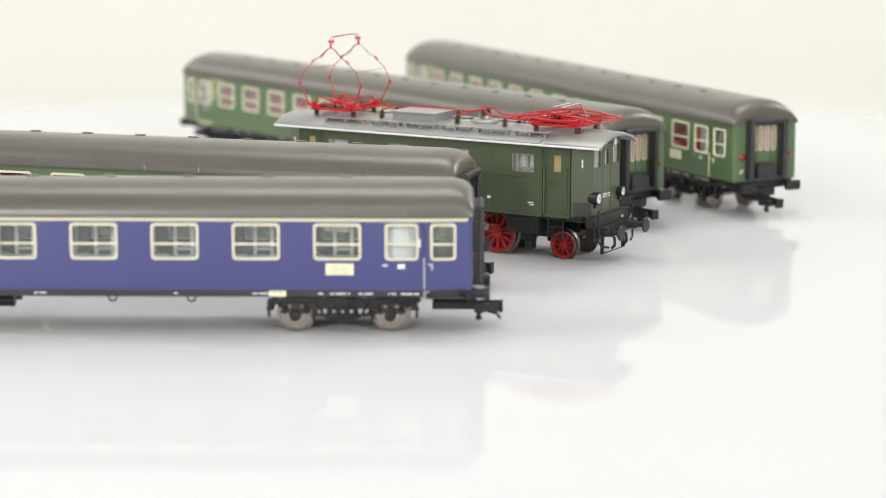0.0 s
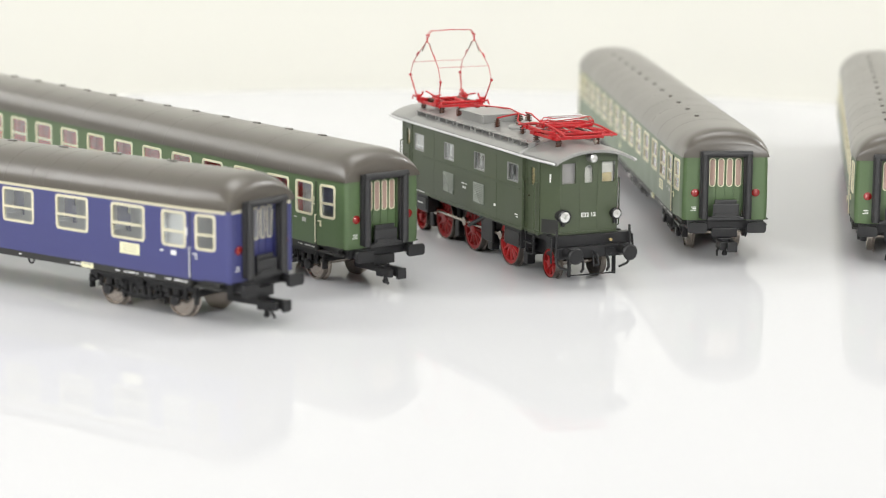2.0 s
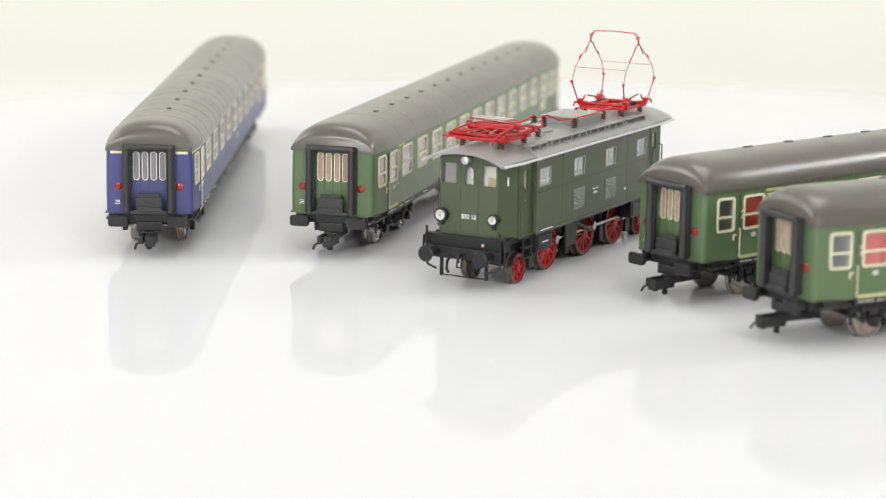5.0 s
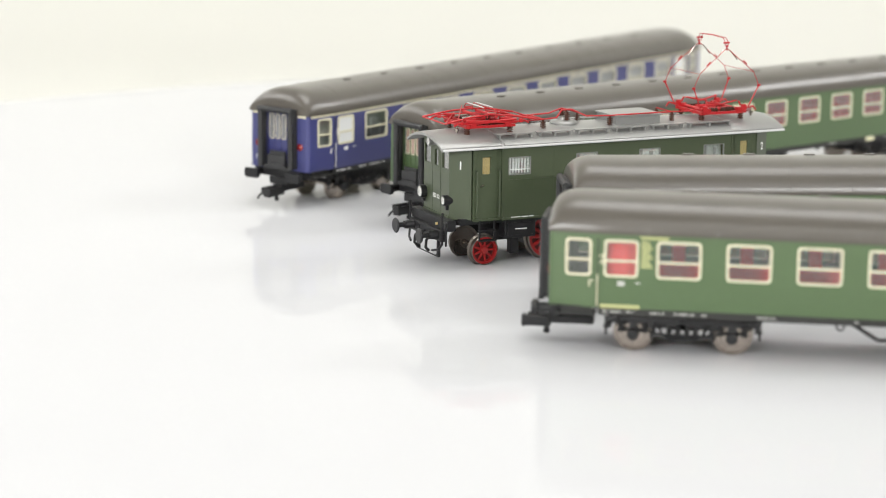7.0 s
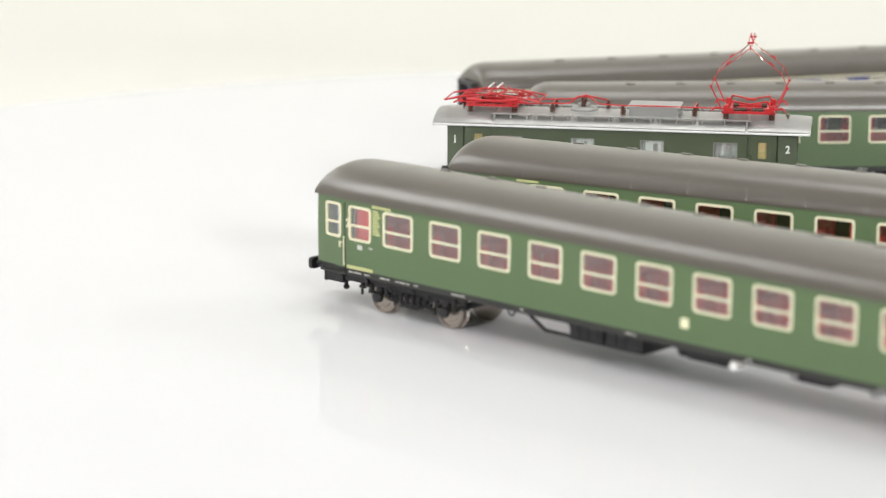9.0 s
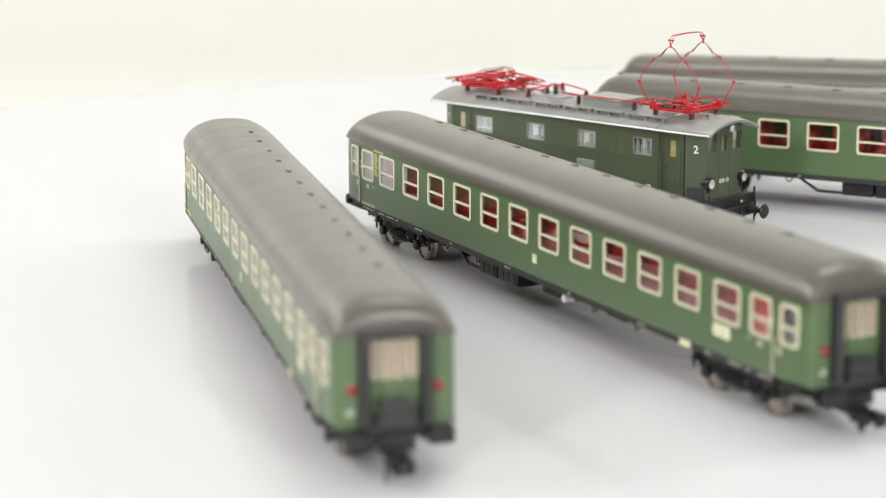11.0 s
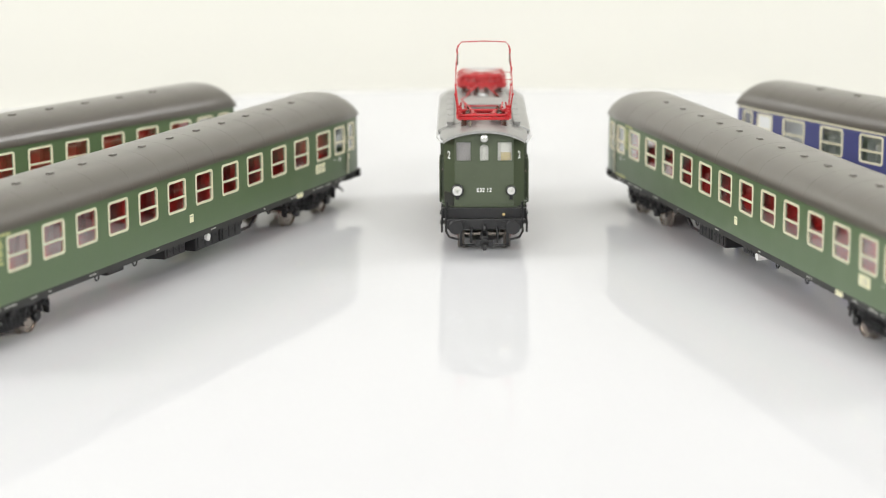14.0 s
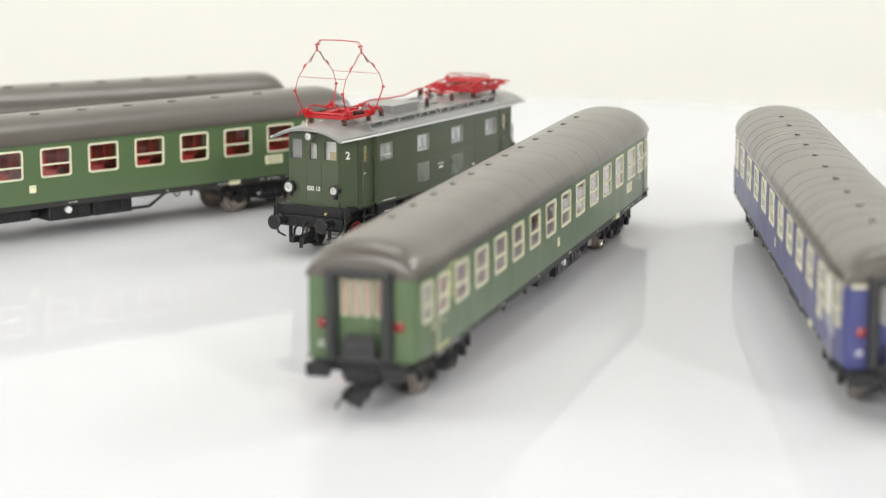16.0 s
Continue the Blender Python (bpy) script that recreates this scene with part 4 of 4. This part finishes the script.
        # cab door rails and steps
        for x in (47.0, 55.6, -55.6, -47.0):
            bm = bmesh.new()
            rod(bm, [(x, -14.5, 34.0), (x, -16.0, 33.6), (x, -16.0, 17.8), (x, -14.5, 17.4)], 0.26)
            part("handrail", bm, LOCO_GREEN, side)
        for x in (51.3, -51.3):
            bm = bmesh.new()
            for d in (-2.8, 2.8):
                box(bm, x + d - 0.25, x + d + 0.25, -15.6, -15.0, 9.2, 16.4)
            for z in (9.2, 12.8):
                box(bm, x - 3.0, x + 3.0, -16.2, -14.2, z, z + 0.5, 0.1)
            part("ladder_step", bm, BLACK, side, "black cab ladder")
            bm = bmesh.new()
            cyl(bm, (x - 1.8, -14.5, 28.6), (x - 1.8, -15.2, 28.6), 0.25, seg=6)
            cyl(bm, (x - 2.6, -15.2, 28.3), (x - 1.4, -15.2, 28.9), 0.2, seg=6)
            part("door_handle", bm, STEEL, side)
        # running-gear frame, tanks
        for x0, x1, z0 in ((-44.4, -32.4, 7.6), (31.5, 44.4, 7.6)):
            bm = bmesh.new()
            box(bm, x0, x1, -15.2, -10.2, z0 + 2, 16.3, 0.4)
            box(bm, x0 + 1, x1 - 1, -15.5, -15.1, z0 + 3, 15.0, 0.15)
            part("tank_box", bm, BLACK, side, "black box under the side sill")
        bm = bmesh.new()
        bars(bm, -40.5, 12.6, -15.56, (4.4,), 0.35)
        tagged(part("small_print", bm, WHITE, side), kind="stuff")
    # ends
    for k in (0, 1):
        turn = at(0, 0, 0, 0, 0, 180 * k) @ at(-0.6, 0, 0)
        bm = bmesh.new()
        spans = [(-10.1, -4.7, 33.9, 41.0), (-1.7, 1.7, 33.9, 40.2), (4.7, 10.1, 33.9, 41.0)]
        hole = lambda u, v: any(a < u < b and c < v < d for a, b, c, d in spans)
        us = sorted({c for a, b, _, _ in spans for c in (a, b)} | {-10.6, 10.6, -3.4, 3.4})
        zt = 44.2
        grid_shell(bm, us, [17.3, 33.9, 40.2, 41.0, 42.6, zt], hole, lambda u, v: (-63.0, u, v if v < 43 else min(v, loco_roof_z(u) - 0.2)), lambda u, v: (-62.1, u, v if v < 43 else min(v, loco_roof_z(u) - 0.2)))
        front = part("front_wall", bm, LOCO_GREEN, root, "dark green cab front", m=turn)
        for s in (-1, 1):
            bm = bmesh.new()
            grid_shell(bm, [0, 0.04, 0.96, 1], [16.8, 22.3, 42.0], lambda u, v: False,
                       lambda u, v: (-63 + 6.5 * u, s * (10.6 + 4.0 * u), v), lambda u, v: (-62.2 + 6.3 * u, s * (10.2 + 3.6 * u), v))
            part("corner_panel", bm, LOCO_GREEN, front)
            if s > 0:
                bm = bmesh.new()
                grid_shell(bm, [0.08, 0.92], [17.4, 22.0], lambda u, v: False,
                           lambda u, v: (-63.1 + 6.5 * u, s * (10.66 + 4.0 * u), v), lambda u, v: (-62.8 + 6.3 * u, s * (10.5 + 3.8 * u), v))
                part("vent_panel", bm, SOLE, front)
            letters("end_numeral", "12"[k], 3.9, WHITE, front, at(-59.81, s * 12.68, 35.6, 90, 0, -90 - s * 58.4))
        for y, w, h, zz in ((-7.4, 5.9, 7.6, 37.45), (0, 3.9, 6.8, 37.05), (7.4, 5.9, 7.6, 37.45)):
            loco_window(front, at(-63.0, y, zz, 0, 0, 90), w, h, t=0.42, rim=LOCO_GREEN)
        for e in (-1, 1):
            bm = bmesh.new()
            vs = [bm.verts.new((-63.06, e * y, z)) for y, z in ((1.75, 40.3), (1.75, 38.4), (1.5, 39.0), (1.1, 39.5), (0.6, 39.8), (0.0, 39.95), (0.0, 40.3))]
            f = bm.faces.new(vs)
            r = bmesh.ops.extrude_face_region(bm, geom=[f])
            bmesh.ops.translate(bm, vec=(0.5, 0, 0), verts=[v for v in r["geom"] if isinstance(v, bmesh.types.BMVert)])
            part("window_arch", bm, LOCO_GREEN, front)
        bm = bmesh.new()
        for y in (-3.3, 3.3):
            box(bm, -63.1, -62.95, y - 0.12, y + 0.12, 18, 42.4)
        box(bm, -63.3, -62.9, -10.5, 10.5, 17.2, 17.9)
        part("beading", bm, LOCO_GREEN, front)
        letters("fleet_number", "E32 12", 2.0, WHITE, front, at(-63.08, 0, 23.3, 90, 0, -90), "white painted number")
        # lamps: the larger one on the local +y side
        for y, z, r in ((9.7, 23.4, 2.25), (-9.7, 23.4, 1.8), (0, 42.6, 1.35)):
            bm = bmesh.new()
            xf = -63.2 if z < 30 else -64.6
            lathe(bm, [(r * 0.9, 1.8), (r * 1.02, -0.4), (r * 1.04, -1.8), (r * 0.94, -1.9)], (xf, y, z), "X", 20)
            if z < 30:
                box(bm, -64.0, -63.0, y - 0.6, y + 0.6, z - 3.4, z - 1, 0.1)
            lamp = part("headlamp", bm, BLACK if z < 30 else SILVER, front, "round headlamp", 40)
            bm = bmesh.new()
            lathe(bm, [(r * 0.86, -2.05), (r * 0.6, -2.2), (r * 0.2, -2.28)], (xf + 0.2, y, z), "X", 20)
            part("lens", bm, LAMP_CLEAR, lamp, "clear silvered lens", 50)
            bm = bmesh.new()
            lathe(bm, [(r * 0.28, -2.3), (r * 0.2, -2.45)], (xf + 0.2, y, z), "X", 10)
            part("bulb", bm, GREYPRINT, lamp)
        # buffer beam and what hangs from it
        bm = bmesh.new()
        box(bm, -65.5, -62.4, -15.2, 15.2, 13.4, 17.2, 0.3)
        box(bm, -67.2, -64.8, -13.4, 13.4, 9.6, 13.6, 0.4)
        for y in (-6, 6):
            box(bm, -67.5, -66.9, y - 1.6, y + 1.6, 10.6, 12.6, 0.2)
        part("buffer_beam", bm, BLACK, root, "black buffer beam", m=turn)
        for s in (-1, 1):
            bm = bmesh.new()
            cyl(bm, (-67.0, s * 10.1, 11.8), (-70.6, s * 10.1, 11.8), 1.7, 1.4, seg=16)
            cyl(bm, (-70.6, s * 10.1, 11.8), (-73.6, s * 10.1, 11.8), 0.95, seg=12)
            lathe(bm, [(1.2, 0.5), (2.5, 0.1), (2.75, -0.3), (2.3, -0.75)], (-73.6, s * 10.1, 11.8), "X", 24)
            part("buffer", bm, BLACK, root, "black round buffer", 40, turn)
            bm = bmesh.new()
            rod(bm, [(-66.8, s * 13.6, 19.8), (-66.9, s * 13.8, 9.0), (-67.6, s * 12.6, 7.0), (-68.6, s * 9.0, 6.2)], 0.42)
            rod(bm, [(-67.0, s * 4.6, 10.4), (-68.8, s * 4.7, 9.0), (-69.0, s * 4.8, 6.4), (-67.8, s * 4.8, 5.2)], 0.5)
            rod(bm, [(-66.0, s * 15.0, 16.5), (-66.2, s * 15.3, 12.0), (-66.2, s * 15.3, 8.5)], 0.4)
            box(bm, -66.4, -65.2, s * 8.4 - 0.5, s * 8.4 + 0.5, 3.4, 9.8, 0.2)
            part("brake_hose", bm, BLACK, root, "", 40, turn)
        bm = bmesh.new()
        rod(bm, [(-65.8, -8.4, 4.4), (-66.8, -7.8, 4.0), (-66.8, 7.8, 4.0), (-65.8, 8.4, 4.4)], 0.24)
        part("guard_bar", bm, BLACK, root, "thin black guard bar", m=turn)
        bm = bmesh.new()
        box(bm, -66.8, -65.4, -1.6, 1.6, 10.2, 13.0, 0.2)
        rod(bm, [(-66.6, 0, 11.4), (-69.4, 0, 11.2), (-70.2, 0, 10.2), (-69.6, 0, 9.2)], 0.45)
        rod(bm, [(-68.6, -0.9, 10.6), (-69.2, -0.9, 7.4), (-69.2, 0.9, 7.4), (-68.6, 0.9, 10.6)], 0.3)
        part("draw_hook", bm, BLACK, root, "black draw hook with a link", m=turn)
        if k == 1:
            bm = bmesh.new()
            box(bm, -70.0, -62, -1.4, 1.4, 5.6, 7.8, 0.3)
            box(bm, -74.6, -69.6, -3.2, -1.4, 4.8, 7.2, 0.3)
            box(bm, -74.0, -69.6, 1.4, 3.2, 5.0, 7.2, 0.3)
            box(bm, -71.0, -69.4, -3.2, 3.2, 4.8, 6.8, 0.2)
            cyl(bm, (-71.6, 0, 5.2), (-71.6, 0, 3.0), 0.7, seg=8)
            part("coupler", bm, BLACK, root, "black plastic close coupler", m=turn)
        bm = bmesh.new()
        cyl(bm, (-65.7, -7.0, 15.0), (-66.3, -7.0, 15.0), 0.5, seg=10)
        part("marker", bm, GOLD, root, "small yellow marker", m=turn)
    # cabs inside
    for s in (-1, 1):
        bm = bmesh.new()
        box(bm, s * 45.4, s * 46.0, -14.5, 14.5, 17, 42)
        part("cab_bulkhead", bm, GOLD, root, "ochre cab back wall")
        bm = bmesh.new()
        box(bm, s * 57.5, s * 61.8, -10, 10, 18, 32.5, 0.4)
        cyl(bm, (s * 57, 5 * s, 31.6), (s * 57, 5 * s, 34.0), 2.0, seg=14)
        part("cab_desk", bm, SEAT_GREY, root)
        bm = bmesh.new()
        # boards added close behind each pane so the windscreen doesn't turn black
        for y0, y1, z0, z1, dx, m in ((4.0, 10.2, 33.0, 41.6, 0, MAUVE), (-10.2, 3.6, 33.0, 41.6, 0, BACKING), (-9.6, -6.0, 33.2, 36.8, 0.35, GOLD)):
            bm = bmesh.new()
            ya, yb = sorted((-s * y0, -s * y1))
            box(bm, s * (61.0 + dx), s * (61.4 + dx), ya, yb, z0, z1, 0.1)
            part("cab_lining", bm, m, root, "added board that colours the windscreen from behind")
        # ochre boards added just inside the door panes, where they catch light
        for y in (-13.9, 13.5):
            bm = bmesh.new()
            box(bm, s * 47.4, s * 55.2, y, y + 0.4, 31.2, 39.6, 0.1)
            part("door_pane_backing", bm, GOLD, root, "added ochre board behind the cab door window")
    # blanking block, added so that the side windows look pale
    bm = bmesh.new()
    box(bm, -30.5, 30.5, -14.2, 14.2, 17.5, 41.0, 0.6)
    box(bm, -43.5, 43.5, -12.6, 12.6, 17.5, 41.0, 0.6)
    part("machine_room", bm, PALE_GREY, root, "pale grey block behind the windows")
    # roof
    bm = bmesh.new()
    xs = [-68.4, -68.1, -67.0, -66, -56, -46.6, -46.3, -45.7, -45.4, -20, 0, 20, 45.4, 45.7, 46.3, 46.6, 56, 66, 67.0, 68.1, 68.4]
    rows = []
    for x in xs:
        a = abs(x)
        w = 16.9 - (0.6 if 45.6 < a < 46.4 else 0) - (1.1 if a > 46.4 else 0) - max(0, a - 57) * 0.12
        dz = -0.35 * (45.6 < a < 46.4) - 0.05 * max(0, a - 62) ** 1.6 * 0.6
        ys = [math.sin(radians(t)) * w for t in range(-90, 91, 10)]
        top = [bm.verts.new((x, y, loco_roof_z(y, w) + dz)) for y in ys]
        low = [bm.verts.new((x, y, (41.5 if i in (0, 18) else loco_roof_z(y, w) - 0.9) + dz)) for i, y in enumerate(ys)]
        rows.append(top + low[::-1])
    n = len(rows[0])
    for a, b in zip(rows, rows[1:]):
        for i in range(n):
            bm.faces.new((a[i], a[(i + 1) % n], b[(i + 1) % n], b[i]))
    bm.faces.new(rows[0])
    bm.faces.new(rows[-1][::-1])
    part("roof", bm, SILVER, root, "silver-grey painted roof", 40)
    for s in (-1, 1):
        bm = bmesh.new()
        rod(bm, [(-68.0, s * 15.2, 41.6), (-57, s * 16.9, 41.8), (57, s * 16.9, 41.8), (68.0, s * 15.2, 41.6)], 0.42, 8)
        part("roof_gutter", bm, BRIGHT, root, "bright silver gutter along the roof edge", 40)
    # walkway boards on brackets
    for s in (-1, 1):
        for x0, x1 in ((-47, -32.5), (-31.5, -17.5), (-16.5, -2.5), (-1.5, 12.5), (13.5, 27.5), (28.5, 47)):
            bm = bmesh.new()
            box(bm, x0, x1, s * 11.0, s * 13.6, 45.5, 45.9, 0.08)
            for x in (x0 + 1.2, (x0 + x1) / 2, x1 - 1.2):
                box(bm, x - 0.35, x + 0.35, s * 11.2, s * 13.4, 43.6, 45.6)
            part("walkway_board", bm, SILVER, root, "grey roof walkway board")
    bm = bmesh.new()
    box(bm, 2.8, 20.8, -7.2, 7.2, 45.2, 48.6, 0.5)
    box(bm, 2.2, 21.4, -7.8, 7.8, 48.4, 49.0, 0.2)
    part("roof_hatch", bm, SILVER, root, "silver raised roof hatch")
    bm = bmesh.new()
    lathe(bm, [(5.0, 45.0), (5.0, 46.6), (4.4, 47.2), (2.4, 47.6), (2.2, 48.6), (0.8, 48.8)], (-14.4, 0, 0), "Z", 24)
    part("roof_drum", bm, SILVER, root, "silver roof bushing drum", 40)
    for y in (-2.2, 1.6):
        bm = bmesh.new()
        cyl(bm, (-14.4, y, 47.4), (-14.4, y, 51.0), 0.6, seg=10)
        for i in range(4):
            cyl(bm, (-14.4, y, 47.8 + 0.8 * i), (-14.4, y, 48.2 + 0.8 * i), 1.15, seg=12)
        part("insulator", bm, BROWN, root, "ribbed brown insulator")
    for x, y in ((-25.4, -5.5), (-25.4, 5.5), (0.6, -6.5), (26.4, -5.5), (26.4, 5.5), (-6, 5.8)):
        bm = bmesh.new()
        cyl(bm, (0, 0, -2.6), (0, 0, 1.4), 0.5, seg=8)
        for i in range(4):
            cyl(bm, (0, 0, -1.9 + 0.75 * i), (0, 0, -1.5 + 0.75 * i), 1.05, seg=12)
        part("insulator", bm, BROWN, root, "ribbed brown insulator", m=at(x, y, 47.4))
    bm = bmesh.new()
    rod(bm, [(-36, -5.5, 48.6), (-25.4, -5.5, 48.9), (-19.4, -4.0, 48.9), (-16.4, -2.2, 51.3), (-12.4, -2.2, 51.3), (-8.4, -5.5, 49.2), (0.6, -6.5, 49.0), (12, -8.2, 49.4), (26.4, -5.5, 48.9), (37, -4, 48.6)], 0.28)
    rod(bm, [(-36, 5.5, 48.6), (-25.4, 5.5, 48.9), (-18.4, 4.0, 49.4), (-14.4, 1.6, 51.3), (-10.4, 3.5, 50.2), (-6, 5.8, 48.9)], 0.28)
    rod(bm, [(-25.4, -5.5, 48.9), (-25.4, 5.5, 48.9)], 0.26)
    rod(bm, [(26.4, -5.5, 48.9), (26.4, 5.5, 48.9)], 0.26)
    part("busbar", bm, PAN_RED, root, "red roof busbar")
    for x in (-58.5, 60):
        bm = bmesh.new()
        cyl(bm, (x, -5, 44.6), (x, -5, 48.0), 0.45, 0.3, seg=8)
        cyl(bm, (x, -5, 46.6), (x, -5, 47.4), 0.8, seg=8)
        part("whistle", bm, STEEL, root, "small bright whistle")
    pantograph(root, 46.0, True)
    pantograph(root, -47.4, False)
    # wheels
    for x, r, sp in ((-50.3, 5.1, 9), (-24.6, 7.9, 12), (5.0, 7.9, 12), (29.8, 7.9, 12), (50.6, 5.1, 9)):
        yw = -2.2 if x < -40 else 0.0  # the leading truck stands swung to one side
        for s in (-1, 1):
            bm = bmesh.new()
            spoked_wheel(bm, r, s * 8.0, s)
            w = part("wheel", bm, RED, root, "red spoked wheel", 35, at(x, yw, r + 0.05))
            # dark disc that paints the shade in the gaps between spokes
            bm = bmesh.new()
            cyl(bm, (0, s * 8.1, 0), (0, s * 8.25, 0), r * 0.765, seg=28)
            part("web", bm, SHADE_RED, w, "dark red disc painting the shade behind the spokes")
            bm = bmesh.new()
            cyl(bm, (0, s * 7.45, 0), (0, s * 7.66, 0), r * 0.93, seg=28)
            part("inner_face", bm, TYRE, w, "dark metal back of the wheel")
            spoke = spoke_mesh(r, s * 8.0, s)
            for i in range(sp):
                put("spoke", spoke, w, at(0, 0, 0, 0, 360 * i / sp, 0))
            bm = bmesh.new()
            tyre(bm, r, s * 8.4, s)
            part("tyre", bm, TYRE, w, "darkened metal tyre", 35)
            if r > 6:
                bm = bmesh.new()
                cyl(bm, (3.4, s * 9.0, 2.2), (3.4, s * 11.6, 2.2), 0.9, seg=10)
                box(bm, -2.0, 4.4, s * 9.6, s * 10.3, 0.2, 2.9, 0.3)
                part("crank_pin", bm, RED, w)
        bm = bmesh.new()
        cyl(bm, (x, yw - 8, r), (x, yw + 8, r), 1.0, seg=10)
        part("axle", bm, STEEL, root)
    for s in (-1, 1):
        bm = bmesh.new()
        box(bm, -22.4, 34.2, s * 10.6, s * 11.2, 9.6, 10.6, 0.2)
        for x in (-21.2, 8.4, 33.2):
            cyl(bm, (x, s * 10.4, 10.1), (x, s * 11.8, 10.1), 1.5, seg=12)
        part("coupling_rod", bm, STEEL, root, "bright steel coupling rod")
        bm = bmesh.new()
        box(bm, -50, 50, s * 6.6 - 0.5, s * 6.6 + 0.5, 7.5, 16.6, 0.2)
        for x in (-38, -10, 17.6, 40):
            box(bm, x - 1.6, x + 1.6, s * 7.2, s * 10.2, 3.0, 10.0, 0.3)
            cyl(bm, (x, s * 9.0, 9.0), (x, s * 9.0, 15.0), 1.1, seg=10)
        part("running_frame", bm, BLACK, root, "black locomotive frame")
        bm = bmesh.new()
        box(bm, -15.5, -6.5, s * 11.0, s * 12.0, 6.5, 16.0, 0.3)
        rod(bm, [(-10, s * 12.0, 15.0), (3.5, s * 12.0, 9.6)], 0.7)
        part("brake_gear", bm, BLACK, root, "black brake hanger and rod")
    bm = bmesh.new()
    box(bm, -61, 61, -14.0, 14.0, 15.0, 17.2, 0.2)
    box(bm, -30, 32, -6.0, 6.0, 4.0, 15.2, 0.4)
    part("underframe", bm, BLACK, root)
    return root


locomotive = tagged(make_loco(), "dark green model electric locomotive with silver roof and red pantographs", "model locomotive")


# ---- the turning stage: disc and vehicles go round together ----
TURN = [147.89, 139.62, 131.34, 123.04, 114.71, 106.37, 98.03, 89.69, 81.34, 72.98, 64.61, 56.21, 47.79, 39.34, 30.90, 22.51, 14.12, 5.69, -2.79, -11.28, -19.79, -28.31, -36.81, -45.29, -53.77, -62.30, -70.83, -79.37, -87.91, -96.41, -104.82, -113.13, -121.37]
PLACES = {
    "blue": (0.0096, 0.1814, 28.76),
    "green_a": (0.0571, 0.0912, 13.83),
    "loco": (-0.0442, -0.0100, 0.00),
    "green_b": (0.0496, -0.1273, -20.92),
    "green_c": (0.0032, -0.2069, -33.40),
}


def motions():
    things = {"blue": blue_coach, "green_a": green_a, "loco": locomotive, "green_b": green_b, "green_c": green_c}
    turns = [(0.5 * i, pose(0, 0, 0, 0, 0, a)) for i, a in enumerate(TURN)]
    walk(turntable, turns)
    for key, ob in things.items():
        x, y, a = PLACES[key]
        walk(ob, [(t, m @ pose(x, y, 0.0, 0, 0, a)) for t, m in turns])


motions()
